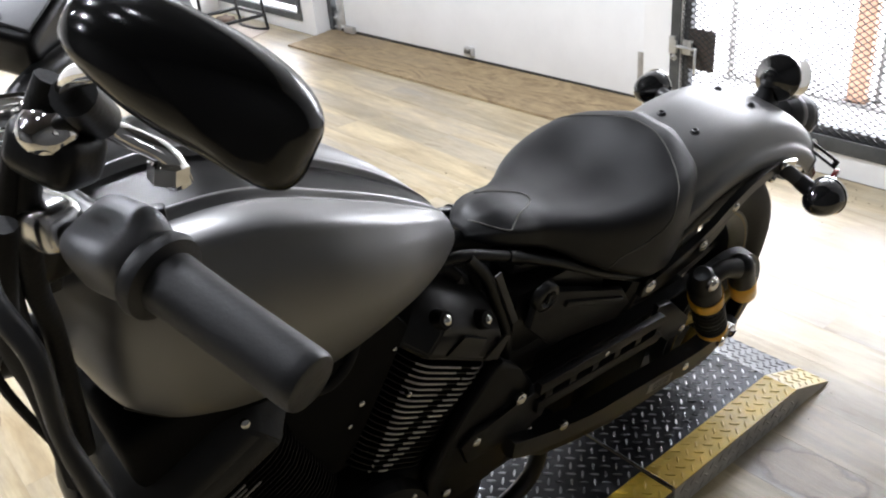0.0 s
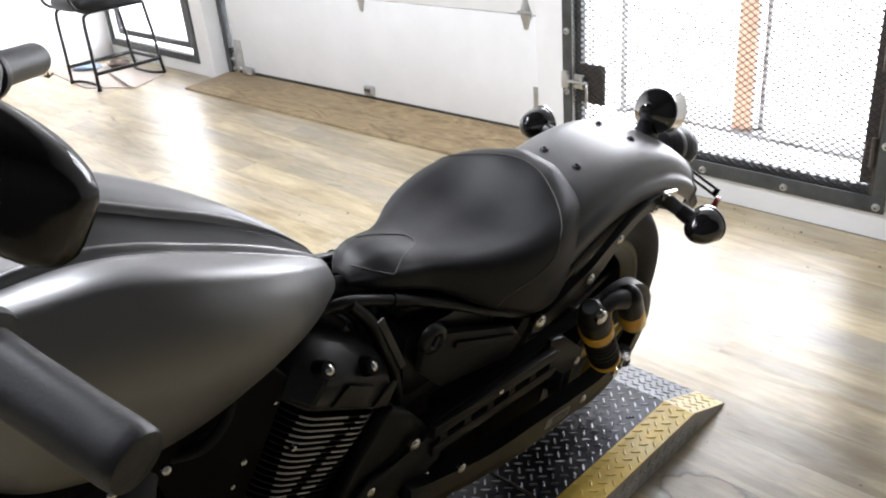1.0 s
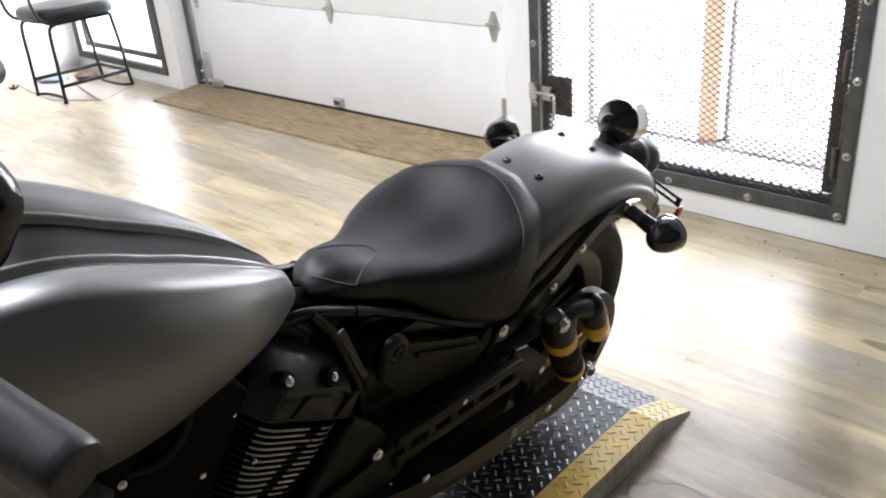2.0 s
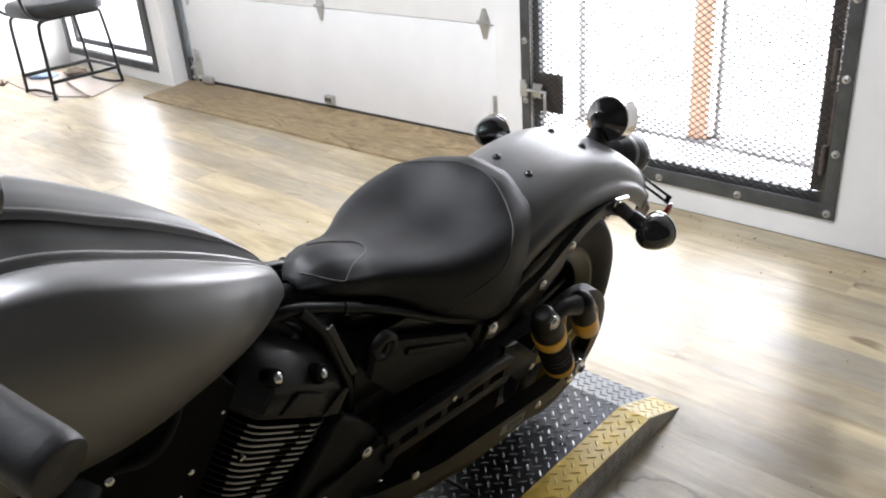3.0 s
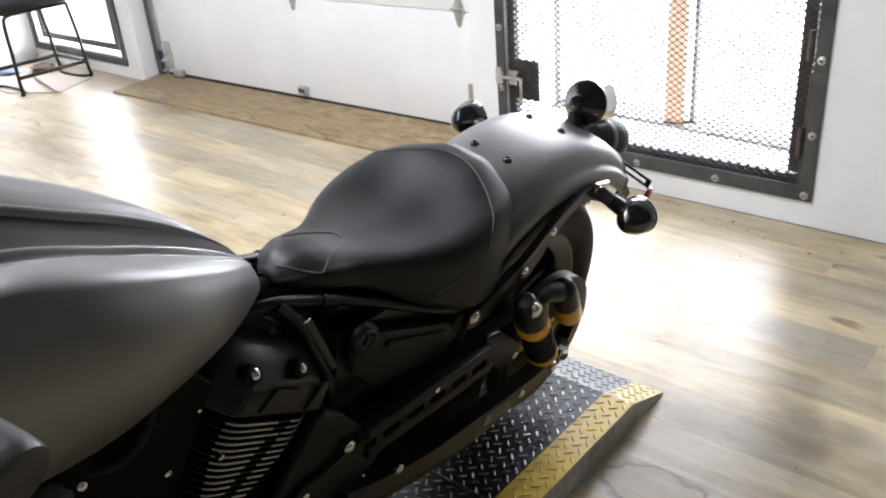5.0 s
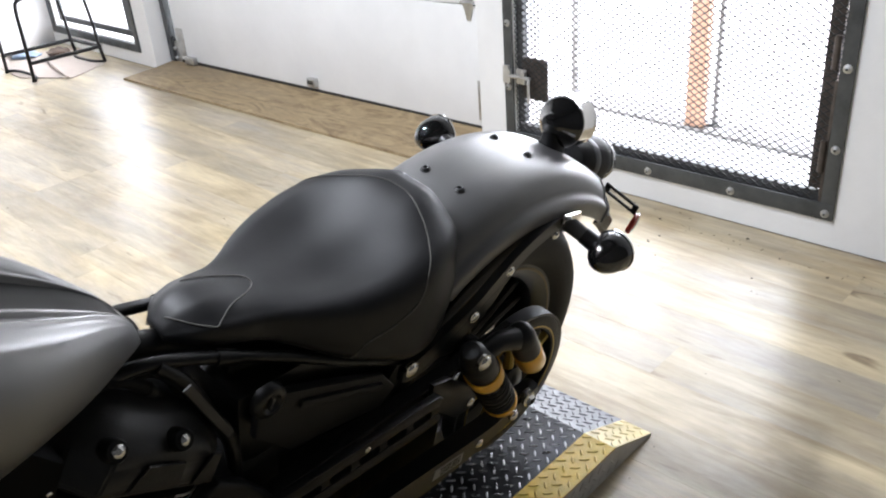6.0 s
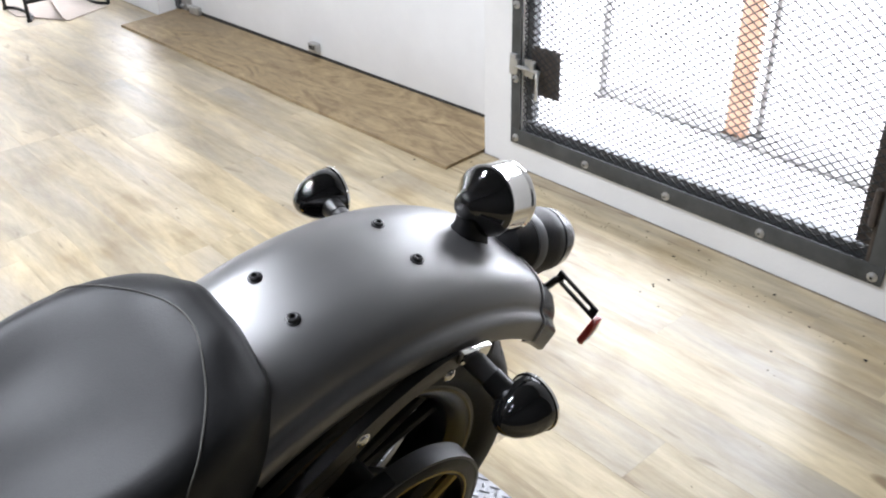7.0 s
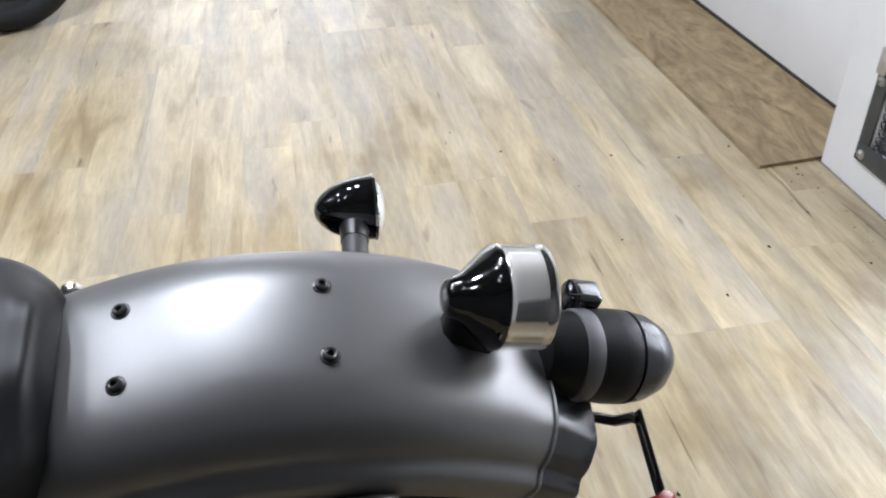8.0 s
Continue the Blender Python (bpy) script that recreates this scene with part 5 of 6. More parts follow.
# side cover and ignition lock
cov = [(0.735, 0.672), (0.80, 0.640), (0.955, 0.565), (0.985, 0.52), (0.955, 0.495), (0.78, 0.535), (0.725, 0.60)]
sc = side_plate(cov, 0.108, -1, 0.016, M_PLASTIC, "side_cover", bike, "dark plastic side cover", 0.008)
part("lock_boss", lathe((0.748, -0.116, 0.656), (0, -1, 0), [(0, 0.026), (0.010, 0.025), (0.013, 0.022), (0.014, 0.015), (0.009, 0.011), (0.009, 0.0)], 28), M_BLACK, sc, "round ignition lock")
part("lock_rib", box((0.004, 0.006, 0.018), (0.748, -0.128, 0.656), (0, 20, 0), bevel=0.0015), M_STRAP, sc)
part("cover_ridge", box((0.17, 0.010, 0.012), (0.872, -0.126, 0.584), (0, 25, 0), bevel=0.004), M_PLASTIC, sc)
part("right_side_cover", extrude_outline(cov, 0.016, lambda u, v, w: (u, 0.108 + w, v), 0.006), M_PLASTIC, bike)
part("battery_box", box((0.22, 0.19, 0.20), (0.83, 0, 0.55), bevel=0.02), M_BLACK, bike)

# engine
engine = part("crankcase", box((0.46, 0.24, 0.24), (0.47, 0, 0.30), bevel=0.05, segments=4), M_CASE, bike, "black engine crankcase")
part("clutch_cover", lathe((0.42, -0.12, 0.32), (0, -1, 0), [(0, 0.125), (0.02, 0.12), (0.034, 0.10), (0.038, 0.06), (0.040, 0.0)], 36), M_CASE, engine)
for a in range(8):
    bolt(engine, (0.42 + 0.108 * math.cos(a * 0.785), -0.146, 0.32 + 0.108 * math.sin(a * 0.785)), (0, -1, 0), 0.006)


def cylinder(base, lean, name):
    """A finned cylinder with its rocker cover; lean in degrees towards the tail."""
    root = Matrix.Translation(base) @ Matrix.Rotation(radians(lean), 4, "Y")

    def placed(bm):
        bm.transform(root)
        return bm

    cyl = part(name, placed(box((0.105, 0.13, 0.26), (0, 0, 0.13), bevel=0.02)), M_CASE, bike, "black air-cooled finned cylinder")
    for k in range(20):
        z = 0.2355 - k * 0.0096
        hx, hy, c = 0.100 - 0.0005 * k, 0.124, 0.050
        ring = []
        for cx, cy, a0 in ((hx - c, hy - c, 0), (-hx + c, hy - c, 90), (-hx + c, -hy + c, 180), (hx - c, -hy + c, 270)):
            ring += [(cx + c * math.cos(radians(a0 + q)), cy + c * math.sin(radians(a0 + q))) for q in (0, 22.5, 45, 67.5, 90)]
        part("fin", placed(loft([[(x * f, y * f, z + dz) for x, y in ring] for dz, f in ((-0.0016, 0.985), (-0.0009, 1.0), (0.0009, 1.0), (0.0016, 0.985))])), M_CASE, cyl)

        def edge(x):
            over = max(abs(x) - (hx - c), 0)
            return -hy - 0.0004 + c - math.sqrt(max(c * c - over * over, 0))

        # polished edges on the left side, broken by a slanting notch
        for xa, xb in ((-0.078 + 0.0018 * max(k - 4, 0), (0.014 if k != 2 else 0.034) - 0.0036 * k), (0.042 - 0.0040 * k, 0.086 - 0.0054 * k))[:2 if lean > 0 else 1]:
            part("fin_edge", placed(tube([(x, edge(x), z) for x in np.linspace(xa, xb, 9)], 0.0015 if k % 3 else 0.0018, 6)), M_FIN, cyl, "polished fin edge")
    # rocker cover: faceted, wider at its foot
    rings = []
    for z, sx, sy, c in ((0.246, 0.106, 0.124, 0.030), (0.256, 0.112, 0.130, 0.032), (0.286, 0.110, 0.127, 0.036), (0.306, 0.100, 0.113, 0.038), (0.324, 0.080, 0.090, 0.036), (0.334, 0.056, 0.064, 0.026), (0.337, 0.012, 0.02, 0.006)):
        rings.append([(sx - c, sy, z), (-sx + c, sy, z), (-sx, sy - c, z), (-sx, -sy + c, z), (-sx + c, -sy, z), (sx - c, -sy, z), (sx, -sy + c, z), (sx, sy - c, z)])
    bm = loft(rings)
    bmesh.ops.bevel(bm, geom=bm.edges[:], offset=0.003, segments=2, affect="EDGES")
    head = part("rocker_cover", placed(bm), M_ROCKER, cyl, "black faceted rocker cover", angle=35)
    return cyl, root


rc, rroot = cylinder((0.444, 0, 0.418), 33, "rear_cylinder")
fc, froot = cylinder((0.340, 0, 0.405), -28, "front_cylinder")
for p_ in ((0.552, -0.121, 0.717), (0.629, -0.124, 0.678)):
    part("bolt_boss", lathe(p_, (0.15, -0.8, 0.55), [(-0.035, 0.0), (-0.035, 0.017), (-0.004, 0.0135), (-0.0015, 0.012), (-0.0015, 0.0)], 18), M_CASE, rc)
bolt(rc, (0.552, -0.121, 0.717), (0.1, -0.8, 0.6), 0.0066)
bolt(rc, (0.629, -0.124, 0.678), (0.3, -0.8, 0.5), 0.0062)
bolt(rc, (0.490, -0.127, 0.616), (0, -1, 0), 0.0042)
bolt(fc, (0.318, -0.118, 0.705), (-0.1, -0.9, 0.4), 0.0048)
bolt(fc, (0.252, -0.122, 0.722), (-0.2, -0.9, 0.4), 0.0048)
# cover between the two cylinders, deep shade put into its near-black colour, with its small bolts
gap = [(0.290, 0.765), (0.470, 0.765), (0.505, 0.715), (0.470, 0.640), (0.435, 0.560), (0.405, 0.490), (0.360, 0.490), (0.330, 0.600)]
intake = part("intake_cover", extrude_outline(gap, 0.050, lambda u, v, w: (u, -0.050 - w, v), 0.008), M_SHADE_BLACK, bike, "black cover between the cylinders")
for x, z, r in ((0.481, 0.688, 0.0028), (0.430, 0.614, 0.0042), (0.411, 0.580, 0.0032), (0.341, 0.730, 0.0044), (0.402, 0.726, 0.0022)):
    bolt(intake, (x, -0.101, z), (0, -1, 0.1), r)
part("intake_hose", tube([(0.330, -0.090, 0.690), (0.365, -0.112, 0.700), (0.395, -0.112, 0.716), (0.425, -0.095, 0.742)], 0.0075, 10, 18), M_RUBBER, intake)
for xa, xb, za, zb in ((-0.045, 0.030, 0.258, 0.292), (0.048, 0.082, 0.256, 0.300)):
    plate = extrude_outline([(xa, za), (xb, za), (xb - 0.006, zb), (xa + 0.016, zb)], 0.006, lambda u, v, w: (u, -0.1275 - w, v), 0.0035)
    plate.transform(rroot)
    part("cover_facet", plate, M_ROCKER, rc)
part("muffler", tube([(0.62, 0.06, 0.62), (0.70, 0.10, 0.55), (0.72, 0.14, 0.40), (0.82, 0.17, 0.33), (1.0, 0.185, 0.34), (1.40, 0.20, 0.37)], [0.024, 0.024, 0.030, 0.065, 0.078, 0.074], 16, 30), M_BLACK, bike, "black exhaust muffler")
part("brake_disc", lathe(AXLE + Vector((0, 0.095, 0)), (0, 1, 0), [(0, 0.06), (0, 0.145), (0.005, 0.145), (0.005, 0.06)], 48), M_LEVER, bike, "steel brake disc")
# added block: hides the bright front rocker so the space stays dark
part("under_tank_shade", box((0.20, 0.19, 0.115), (0.225, 0, 0.712), (0, -8, 0), bevel=0.03, segments=4), M_SHADE_BLACK, bike, "added black block for the shade under the tank")
# hoses between tank and engine
for k in range(2):
    e = 0.030 * k
    part("hose", tube([(0.545 + e, -0.03, 0.728), (0.590 + e, -0.045, 0.738 - 0.004 * k), (0.622 + e, -0.050, 0.712), (0.644 + e * 0.8, -0.052, 0.668), (0.650 + e * 0.5, -0.06, 0.60)], 0.0088, 10, 22), M_RUBBER, bike, "black rubber hose")
part("hose_clip", tube([(0.627, -0.0505, 0.705), (0.633, -0.051, 0.695)], 0.0100, 12), M_LEVER, bike)

part("stand_spring", tube([(0.62, -0.175, 0.150), (0.78, -0.215, 0.058)], 0.0035, 8), M_LEVER, bike, "thin bright stand rod")
# side stand and foot peg
stand = part("side_stand", tube([(0.42, -0.13, 0.20), (0.44, -0.20, 0.12), (0.47, -0.275, 0.060)], 0.012, 10, 10), M_BLACK, bike)
part("stand_foot", box((0.07, 0.04, 0.006), (0.475, -0.283, 0.0545), (-14, 0, 0), bevel=0.002), M_BLACK, stand)
peg = part("foot_peg", tube([(0.25, -0.14, 0.27), (0.25, -0.30, 0.28)], [0.012, 0.018], 12), M_RUBBER, bike)

# ---- steering head, turned to the right ----


def steered(bm):
    bm.transform(STEER)
    return bm


UNSTEER = STEER.inverted()
GRIP_IN, GRIP_OUT = UNSTEER @ Vector((0.131, -0.276, 1.117)), UNSTEER @ Vector((0.167, -0.406, 1.102))
GRIP_ENDS = {-1: (GRIP_IN, GRIP_OUT), 1: (UNSTEER @ Vector((0.352, 0.281, 1.023)), UNSTEER @ Vector((0.452, 0.375, 0.983)))}


def both(p, s):
    """A left-hand point of the straight-ahead bars, or its twin on the right."""
    return Vector((p.x, -s * p.y, p.z)) if s > 0 else Vector(p)


inner_bar = [(0.165, -0.175, 1.085), (0.125, -0.11, 1.072), (0.118, 0, 1.07)]
left_bar = [tuple(GRIP_OUT.lerp(GRIP_IN, 0.1)), tuple(GRIP_IN)] + inner_bar
right_bar = [(x, -y, z) for x, y, z in inner_bar[-2::-1]] + [tuple(p) for p in GRIP_ENDS[1]]
bars = part("handlebar", steered(tube(left_bar + right_bar, 0.0125, 14, 50)), M_BLACK, bike, "satin black handlebar")
for s in (-1, 1):
    a, b = GRIP_ENDS[s]
    d = (b - a).normalized()
    L = (b - a).length
    grip = part("grip", steered(lathe(a, d, [(-0.004, 0.0), (-0.004, 0.031), (0.002, 0.0325), (0.008, 0.031), (0.011, 0.0225), (L * 0.3, 0.0218), (L * 0.7, 0.0216), (L - 0.012, 0.0220), (L - 0.004, 0.0216), (L - 0.001, 0.0203), (L, 0.0180), (L, 0.0060), (L - 0.0006, 0.0), ], 30)), M_GRIP, bars, "black rubber grip")
    sw = bmesh.new()
    c = a - d * 0.034
    box((0.062, 0.060, 0.056), (0, 0, 0), bevel=0.021, bm=sw, segments=6)
    yaw = math.degrees(math.atan2(d.y, d.x))
    sw.transform(pose(*c, 0, 0, yaw) @ pose(0, 0, 0, 20))
    housing = part("switch_housing", steered(sw), M_SWITCH, bars, "grey handlebar switch housing")
    if s < 0:
        for k, (dx, dz) in enumerate(((0.012, 0.010), (-0.012, -0.006))):
            p = c + Vector((0.022, 0.012, dz))
            part("switch_button", steered(box((0.014, 0.012, 0.012), (p.x + dx * 0.3, p.y + dx, p.z), bevel=0.003)), M_BLACK, housing)
    else:
        part("stop_switch", steered(box((0.020, 0.014, 0.030), UNSTEER @ Vector((0.344, 0.268, 1.056)), (0, -30, yaw), bevel=0.004)), M_REDSW, housing, "red stop switch")
    # lever with its perch
    q = a - d * 0.085
    perch = part("lever_perch", steered(box((0.05, 0.037, 0.037), (q.x - 0.018, q.y, q.z - 0.002), (0, 0, yaw), bevel=0.015, segments=5)), M_BOLT, bars, "polished lever perch")
    line = [both(UNSTEER @ Vector(p), s) for p in ((0.050, -0.205, 1.150), (0.034, -0.262, 1.140), (0.042, -0.298, 1.112), (0.040, -0.318, 1.060), (0.048, -0.338, 1.005))]
    part("lever", steered(tube(line, [0.010, 0.0085, 0.0075, 0.0065, 0.009], 12, 26)), M_LEVER, perch, "dark metal lever")
    part("cable", steered(tube([(q.x - 0.05, q.y - s * 0.01, q.z - 0.006), (q.x - 0.085, q.y - s * 0.04, q.z - 0.05), (q.x - 0.10, q.y - s * 0.09, q.z - 0.18), (q.x - 0.06, q.y - s * 0.12, q.z - 0.34)], 0.0048, 8, 22)), M_RUBBER, perch)
    # mirror: domed black shell with a glass face
    mc = both(UNSTEER @ Vector((0.119, -0.400, 1.3205)), s)
    turn_back = UNSTEER.to_3x3()
    nrm = both(turn_back @ Vector((-0.72, -0.62, 0.31)), s).normalized()
    wid = both(turn_back @ Vector((0.091, -0.071, -0.048)), s)
    wid = (wid - nrm * wid.dot(nrm)).normalized()
    hgt = nrm.cross(wid)
    hgt = hgt if hgt.z > 0 else -hgt
    rings = []
    for h, k in ((-0.004, 0.94), (0.0, 1.0), (0.008, 0.99), (0.016, 0.93), (0.023, 0.80), (0.028, 0.60), (0.031, 0.34), (0.032, 0.02)):
        ring = []
        for q_ in np.linspace(0, 2 * math.pi, 44, endpoint=False):
            cx, sz = math.cos(q_), math.sin(q_)
            p_ = 0.40 if cx > 0 and sz < 0 else 0.84
            ex, ez = math.copysign(abs(cx) ** p_, cx) * 0.0585, math.copysign(abs(sz) ** p_, sz) * ((0.027 * (1 - 0.02 * cx)) if sz > 0 else 0.025 * (1 + 0.30 * cx))
            ring.append(mc + nrm * h + wid * ex * k + hgt * ez * k)
        rings.append(ring)
    mirror = part("mirror", steered(loft(rings)), M_SHELL, bars, "black mirror shell")
    face = [mc - nrm * 0.0045 + (p - mc - nrm * -0.004) * 0.94 for p in rings[0]]
    bm = bmesh.new()
    bm.faces.new([bm.verts.new(p) for p in face])
    part("mirror_glass", steered(bm), M_MIRROR, mirror, "mirror glass", smooth=False)
    stem = [both(UNSTEER @ Vector(p), s) for p in ((0.172, -0.232, 1.150), (0.168, -0.231, 1.170), (0.141, -0.211, 1.192), (0.118, -0.222, 1.226), (0.106, -0.275, 1.268), (0.108, -0.345, 1.305))]
    st = part("mirror_stem", steered(tube(stem, [0.010, 0.0085, 0.0075, 0.0075, 0.0065, 0.0065], 12, 26)), M_CHROME, bars, "bright curved mirror stem")
    e0, e1 = stem[2].lerp(stem[3], 0.35), stem[3].lerp(stem[4], 0.25)
    part("stem_sleeve", steered(tube([e0, e1], 0.0145, 14)), M_BLACK, bars, "black stem sleeve")
    part("stem_nut", steered(lathe(stem[1], Vector((0.2, 0, 1)), [(-0.016, 0.0), (-0.016, 0.014), (-0.004, 0.014), (-0.002, 0.011), (0.0, 0.0)], 6)), M_CHROME, bars, "bright hex nut")
    if s > 0:
        tank_at = pose(0.206, 0.20, 1.082, 10, -18, 40)
        res = box((0.086, 0.062, 0.062), bevel=0.010, segments=3)
        res.transform(tank_at)
        res = part("brake_reservoir", res, M_BLACK, bars, "black brake fluid reservoir")
        lid = box((0.070, 0.048, 0.006), (0.004, 0, 0.033), bevel=0.002)
        lid.transform(tank_at)
        part("reservoir_lid", lid, M_SWITCH, res, "grey reservoir lid")
        for dx in (-0.024, 0.032):
            screw = lathe((dx, 0.012, 0.036), (0, 0, 1), [(0, 0.0), (0, 0.005), (0.002, 0.0045), (0.003, 0.002), (0.003, 0)], 12)
            screw.transform(tank_at)
            part("lid_screw", screw, M_BOLT, res)

for pts, r in (([(0.112, -0.205, 1.235), (0.098, -0.200, 1.205), (0.082, -0.185, 1.130), (0.078, -0.165, 1.060), (0.088, -0.125, 0.960), (0.090, -0.100, 0.780)], 0.0095),
               ([(0.085, -0.195, 1.190), (0.066, -0.180, 1.120), (0.062, -0.150, 1.020), (0.075, -0.110, 0.880)], 0.008),
               ([(0.060, -0.215, 1.150), (0.045, -0.205, 1.060), (0.058, -0.160, 0.940), (0.070, -0.115, 0.760)], 0.010)):
    part("cable_sheath", tube(pts, r, 10, 26), M_RUBBER, bars, "black cable sheath")
clutch = part("clutch_clamp", box((0.045, 0.055, 0.040), (0.105, -0.205, 1.185), (10, 20, 30), bevel=0.016, segments=5), M_BLACK, bars, "black clutch clamp")
part("clamp_cap", lathe((0.102, -0.212, 1.204), (-0.2, -0.3, 0.9), [(0, 0.0), (0, 0.019), (0.006, 0.0185), (0.012, 0.014), (0.015, 0.006), (0.0155, 0.0)], 24), M_CHROME, clutch, "bright domed cap")
clamp = part("top_clamp", steered(box((0.09, 0.23, 0.03), (0.10, 0, 0.985), bevel=0.010)), M_BLACK, bike, "black top fork clamp")
for s in (-1, 1):
    part("riser", steered(tube([(0.11, s * 0.045, 0.985), (0.118, s * 0.045, 1.07)], [0.018, 0.020], 14)), M_BLACK, clamp)
    part("riser_cap", steered(box((0.042, 0.036, 0.022), (0.119, s * 0.045, 1.083), bevel=0.006)), M_CHROME, clamp, "bright riser cap")
    part("fork_leg", steered(tube([(0.075 + 0.03, s * 0.095, 1.0), (FRONT_AXLE.x + 0.04, s * 0.095, 0.36), (FRONT_AXLE.x - 0.005, s * 0.095, 0.285)], [0.021, 0.021, 0.026], 18)), M_BLACK, clamp)
    part("fork_cap", steered(lathe((0.108, s * 0.095, 1.0), (0.485, 0, 0.875), [(0, 0.022), (0.012, 0.022), (0.015, 0.018), (0.022, 0.013), (0.023, 0)], 20)), M_CHROME, clamp)
meter = part("meter", steered(lathe(UNSTEER @ Vector((0.088, -0.125, 1.080)), (0.45, 0.05, 0.9), [(-0.04, 0.0), (-0.04, 0.030), (-0.02, 0.047), (0.012, 0.052), (0.014, 0.046), (0.012, 0.0)], 36)), M_BLACK, bike, "round black speed meter")
part("meter_bezel", steered(lathe(UNSTEER @ Vector((0.088, -0.125, 1.080)), (0.45, 0.05, 0.9), [(0.008, 0.052), (0.010, 0.0555), (0.018, 0.0555), (0.020, 0.050), (0.015, 0.047)], 36)), M_CHROME, meter, "chrome bezel")
head = part("headlamp", steered(lathe((-0.02, 0, 0.93), (-1, 0, -0.08), [(-0.06, 0.0), (-0.058, 0.03), (-0.03, 0.07), (0.02, 0.086), (0.07, 0.088), (0.075, 0.083), (0.07, 0.0)], 40)), M_BLACK, bike, "black round headlamp")
part("headlamp_lens", steered(lathe((-0.02, 0, 0.93), (-1, 0, -0.08), [(0.071, 0.0), (0.072, 0.082), (0.085, 0.07), (0.095, 0.03), (0.096, 0)], 36)), M_LENS, head, "clear headlamp lens")
for s in (-1, 1):
    o = STEER @ Vector((0.02, s * 0.175, 0.965))
    indicator(o, STEER.to_3x3() @ Vector((-1, 0, 0)), STEER @ Vector((0.05, s * 0.11, 0.965)), parent=head)
fw = wheel("front_wheel", FRONT_AXLE, 0.328, 0.052, 0.243, "black front wheel")
fw.matrix_basis = STEER
rings = []
for a in np.linspace(radians(-50), radians(75), 30):
    row = []
    for y, dr in ((-0.068, 0.055), (-0.072, 0.038), (-0.062, 0.016), (-0.035, 0.003), (0, 0), (0.035, 0.003), (0.062, 0.016), (0.072, 0.038), (0.068, 0.055)):
        r = 0.362 - dr
        row.append(STEER @ Vector((FRONT_AXLE.x + r * math.sin(a), y, FRONT_AXLE.z + r * math.cos(a))))
    rings.append(row)
bm = loft(rings, closed=False, caps=False)
bmesh.ops.solidify(bm, geom=bm.faces[:], thickness=0.003)
part("front_fender", bm, M_PAINT, bike, "matte grey front fender")

# ---- chair by the window ----


def tube_chair(m):
    t = thing("guest_chair", m, "black steel tube chair with a dark padded seat by the window", "chair")
    w, dp, h, r = 0.236, 0.195, 0.485, 0.0105
    for s in (-1, 1):
        y = s * dp
        # the front legs bend over into the seat rails, the rear ones end under the pad
        part("leg", tube([(-w, y, 0.011), (-w + 0.006, y, 0.24), (-w + 0.012, y, h - 0.05), (-w + 0.022, y, h - 0.015), (-w + 0.055, y, h), (-w + 0.14, y, h + 0.004)], r, 10, 24), M_BLACK, t)
        part("leg", tube([(w, y, 0.011), (w - 0.012, y, 0.10), (w - 0.02, y, 0.25), (w - 0.045, y * 0.98, h + 0.005)], r, 10, 18), M_BLACK, t)
        part("side_rail", tube([(-w + 0.003, y, 0.110), (w - 0.008, y, 0.110)], r * 1.15, 10), M_BLACK, t)
        part("seat_rail", tube([(-w + 0.13, y, h + 0.004), (w - 0.05, y, h + 0.004)], r, 10), M_BLACK, t)
        part("arm_post", tube([(-w + 0.10, y * 1.02, h + 0.008), (-w + 0.02, y * 1.04, h + 0.012), (-w - 0.035, y * 1.05, h + 0.05), (-w - 0.065, y * 1.06, h + 0.16), (-w - 0.07, y * 1.06, h + 0.36)], r, 10, 22), M_BLACK, t)
        part("foot_cap", lathe((-w, y, 0.0), (0, 0, 1), [(0, 0.0), (0, 0.014), (0.014, 0.014), (0.016, 0.0)], 12), M_RUBBER, t)
    part("cross_rail", tube([(w - 0.010, -dp, 0.110), (w - 0.010, dp, 0.110)], r * 1.15, 10), M_BLACK, t)
    for x, bow in ((-w, 0.05), (w, -0.05)):
        part("floor_runner", tube([(x, -dp, 0.012), (x + bow * 0.75, -dp * 0.72, 0.012), (x + bow, 0, 0.012), (x + bow * 0.75, dp * 0.72, 0.012), (x, dp, 0.012)], r * 0.9, 10, 24), M_BLACK, t)
    rings = []
    for z, k in ((h + 0.012, 0.90), (h + 0.016, 0.97), (h + 0.045, 1.0), (h + 0.075, 0.985), (h + 0.092, 0.93), (h + 0.098, 0.80)):
        rings.append([(0.262 * k * math.copysign(abs(math.cos(a)) ** 0.45, math.cos(a)) - 0.005, 0.222 * k * math.copysign(abs(math.sin(a)) ** 0.45, math.sin(a)), z) for a in np.linspace(0, 2 * math.pi, 40, endpoint=False)])
    part("seat_pad", loft(rings), M_SEAT, t, "black vinyl padded seat")
    return t


tube_chair(pose(2.493, 5.53, 0, 0, 0, 1))

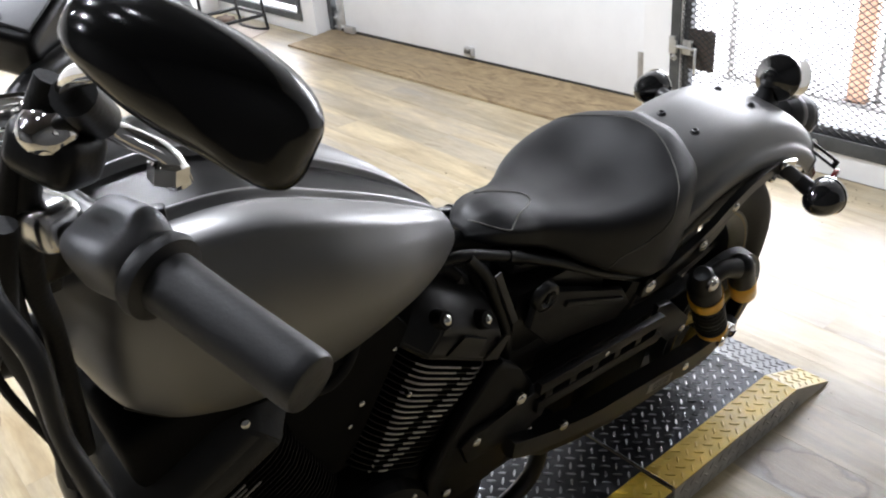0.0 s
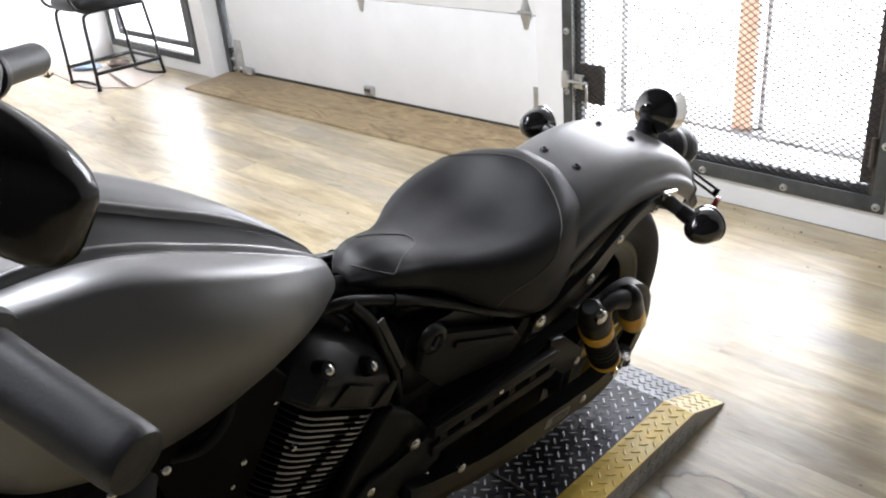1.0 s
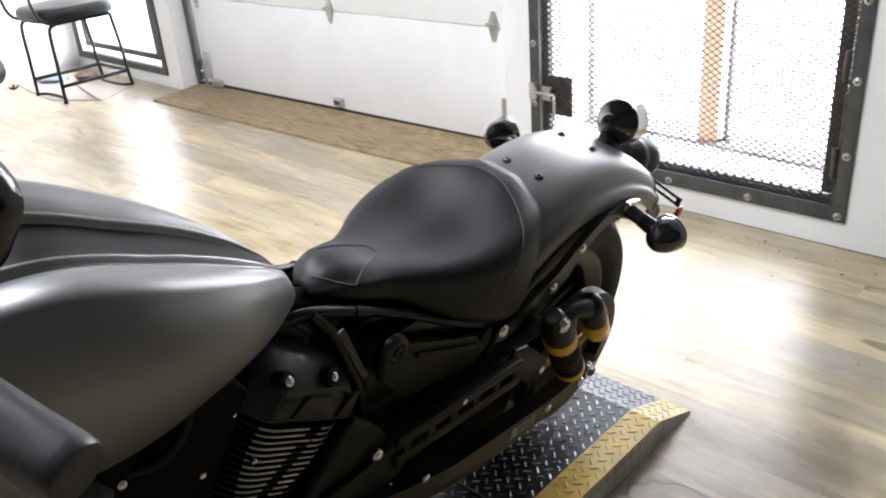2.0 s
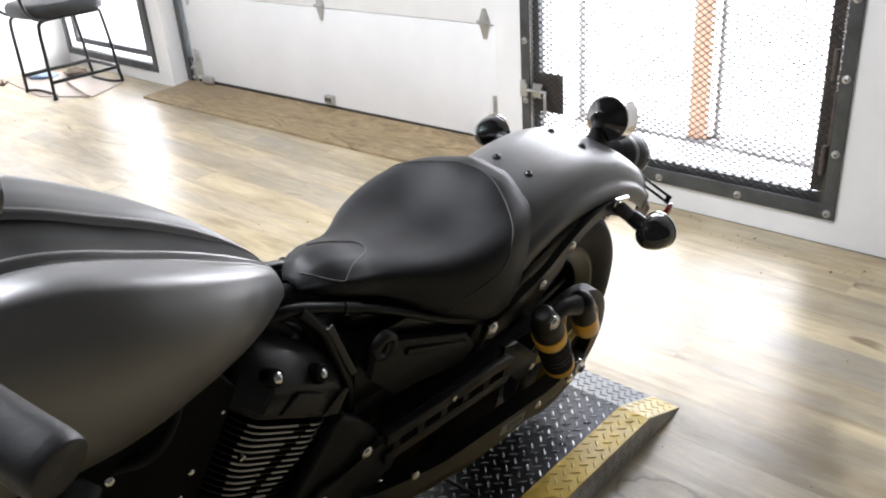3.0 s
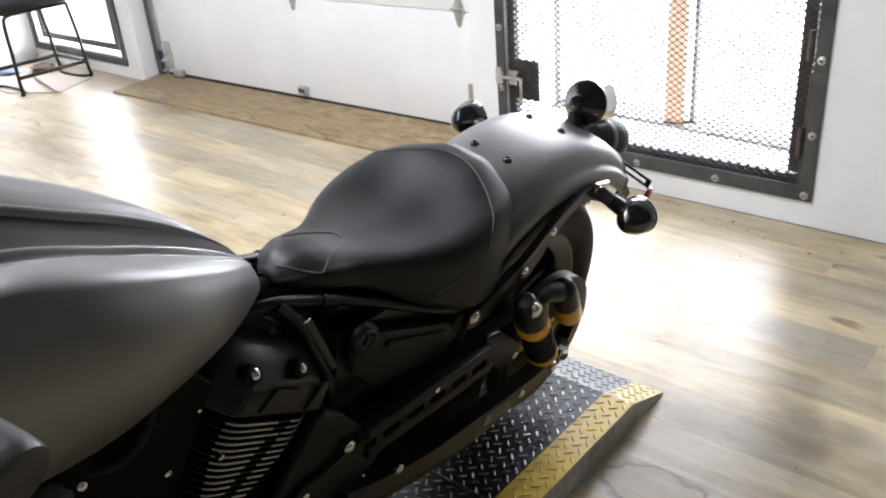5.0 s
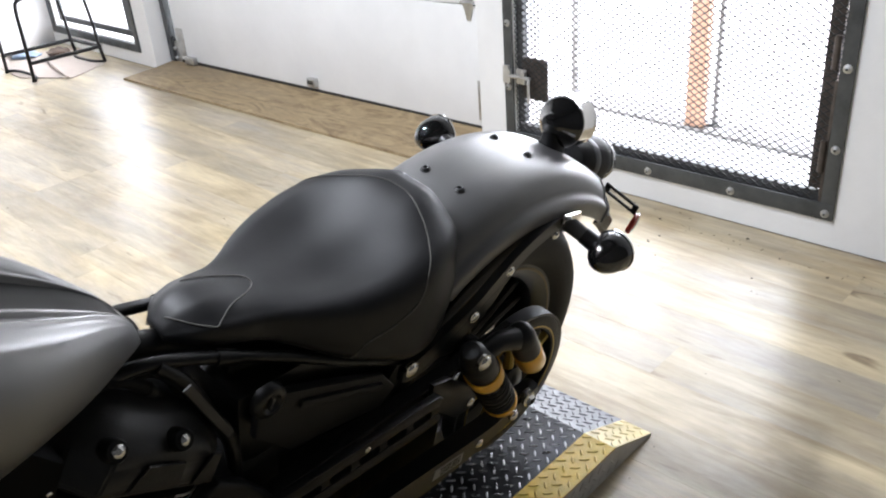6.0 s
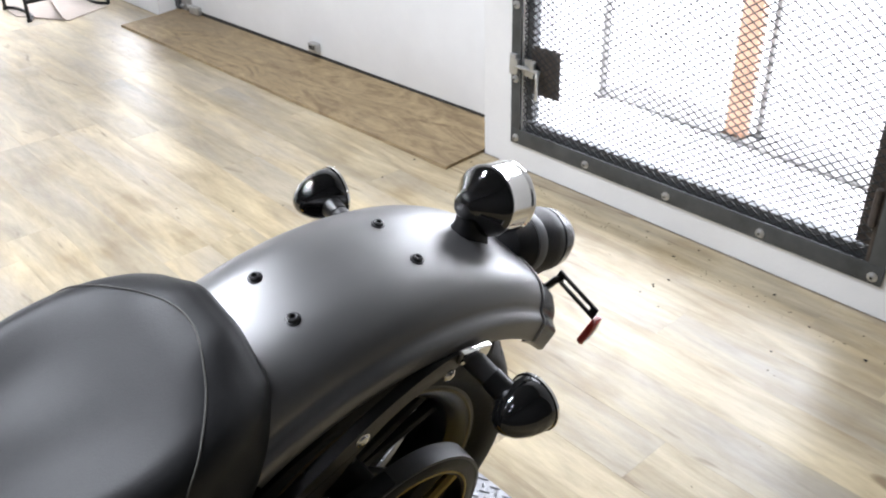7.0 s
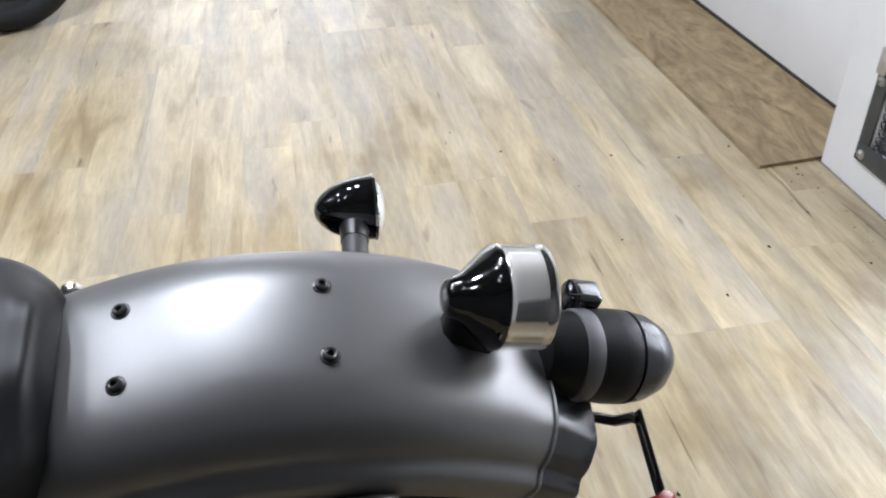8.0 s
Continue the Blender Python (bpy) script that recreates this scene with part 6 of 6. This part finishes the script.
# odds and ends under the chair
bb = [(2.24, 5.50), (2.43, 5.17), (2.72, 5.32), (2.74, 6.02), (2.30, 6.20)]
tagged(part("cardboard_sheet", extrude_outline(bb, 0.005, lambda u, v, w: (u, v, 0.001 + w), 0.0), M_BOARD), "flat pale cardboard sheet lying on the floor", "cardboard")
stick = tube([(2.40, 5.17, 0.014), (2.52, 5.72, 0.014)], 0.008, 8)
tagged(part("wooden_batten", stick, M_BOARD), "thin pale batten lying on a cardboard sheet", "batten")
rng = random.Random(9)
bm = bmesh.new()
bmesh.ops.create_icosphere(bm, subdivisions=3, radius=1)
for v in bm.verts:
    n = noise.noise(v.co * 1.7) * 0.35 + noise.noise(v.co * 5) * 0.12
    v.co = Vector((v.co.x * 0.075, v.co.y * 0.11, max(v.co.z, -0.4) * 0.028)) * (1 + n)
bm.transform(pose(2.50, 6.02, 0.018, 0, 0, 20))
tagged(part("plastic_bag", bm, M_BLUE), "crumpled blue plastic bag on the floor", "bag")
bm = bmesh.new()
bmesh.ops.create_icosphere(bm, subdivisions=3, radius=1)
for v in bm.verts:
    n = noise.noise(v.co * 2.1 + Vector((4, 0, 0))) * 0.4
    v.co = Vector((v.co.x * 0.07, v.co.y * 0.11, max(v.co.z, -0.5) * 0.030)) * (1 + n)
bm.transform(pose(2.66, 5.84, 0.020, 0, 0, -10))
tagged(part("work_glove", bm, M_LEAF), "crumpled brown work glove on a cardboard sheet", "glove")
leaf = thing("dry_leaf_sprig", pose(2.22, 6.02, 0.002), "dry brown leaf sprig on the floor", "leaf")
for i in range(7):
    a = 2 * math.pi * i / 7 + 0.3
    L = 0.05 + 0.02 * rng.random()
    bm = bmesh.new()
    pts = [(0, 0, 0.004), (L * 0.4, L * 0.18, 0.02), (L, 0, 0.03 + 0.02 * rng.random()), (L * 0.4, -L * 0.18, 0.02)]
    vs = [bm.verts.new(p) for p in pts]
    bm.faces.new((vs[0], vs[1], vs[2]))
    bm.faces.new((vs[0], vs[2], vs[3]))
    bmesh.ops.solidify(bm, geom=bm.faces[:], thickness=0.0015)
    bm.transform(Matrix.Rotation(a, 4, "Z"))
    part("leaf", bm, M_LEAF, leaf, smooth=False)

# wheel of another motorcycle parked farther back
far = thing("parked_motorcycle", pose(0.25, 3.88, 0.0, 0, 0, 25), "second parked motorcycle, only its black wheel showing", "motorcycle")
part("tyre", lathe((0, 0, 0.325), (0, 1, 0), [tuple(p[:2]) for p in spline([(-0.05, 0.22, 0), (-0.072, 0.25, 0), (-0.075, 0.28, 0), (-0.05, 0.315, 0), (0, 0.325, 0), (0.05, 0.315, 0), (0.075, 0.28, 0), (0.072, 0.25, 0), (0.05, 0.22, 0)], 24)], 60), M_RUBBER, far, "black rubber tyre")
part("rim", lathe((0, 0, 0.325), (0, 1, 0), [(-0.05, 0.20), (-0.055, 0.225), (-0.03, 0.21), (0.03, 0.21), (0.055, 0.225), (0.05, 0.20), (0.03, 0.19), (-0.03, 0.19)], 48), M_BLACK, far)
part("hub", lathe((0, 0, 0.325), (0, 1, 0), [(-0.07, 0.0), (-0.07, 0.03), (-0.02, 0.04), (0.02, 0.04), (0.07, 0.03), (0.07, 0)], 20), M_BLACK, far)
for i in range(5):
    a = 2 * math.pi * i / 5
    part("spoke", tube([(0.03 * math.cos(a), 0, 0.325 + 0.03 * math.sin(a)), (0.20 * math.cos(a), 0, 0.325 + 0.20 * math.sin(a))], 0.012, 8), M_BLACK, far)

# grit and scraps on the floor
bm = bmesh.new()
rng = random.Random(21)
for i in range(150):
    if i < 95:
        y = rng.uniform(-0.6, 2.15)
        x = 2.70 + 0.075 * (y - 1.1) + rng.gauss(0, 0.012)
    else:
        x, y = rng.uniform(0.6, 2.7), rng.uniform(-0.6, 5.2)
    s = rng.uniform(0.0008, 0.0027)
    box((s * rng.uniform(1, 2.5), s, s * 0.5), (x, y, s * 0.25), (0, 0, rng.uniform(0, 180)), bm=bm)
tagged(part("floor_grit", bm, M_DUST, smooth=False), "scattered dark grit and crumbs on the floor", "grit", kind="stuff")
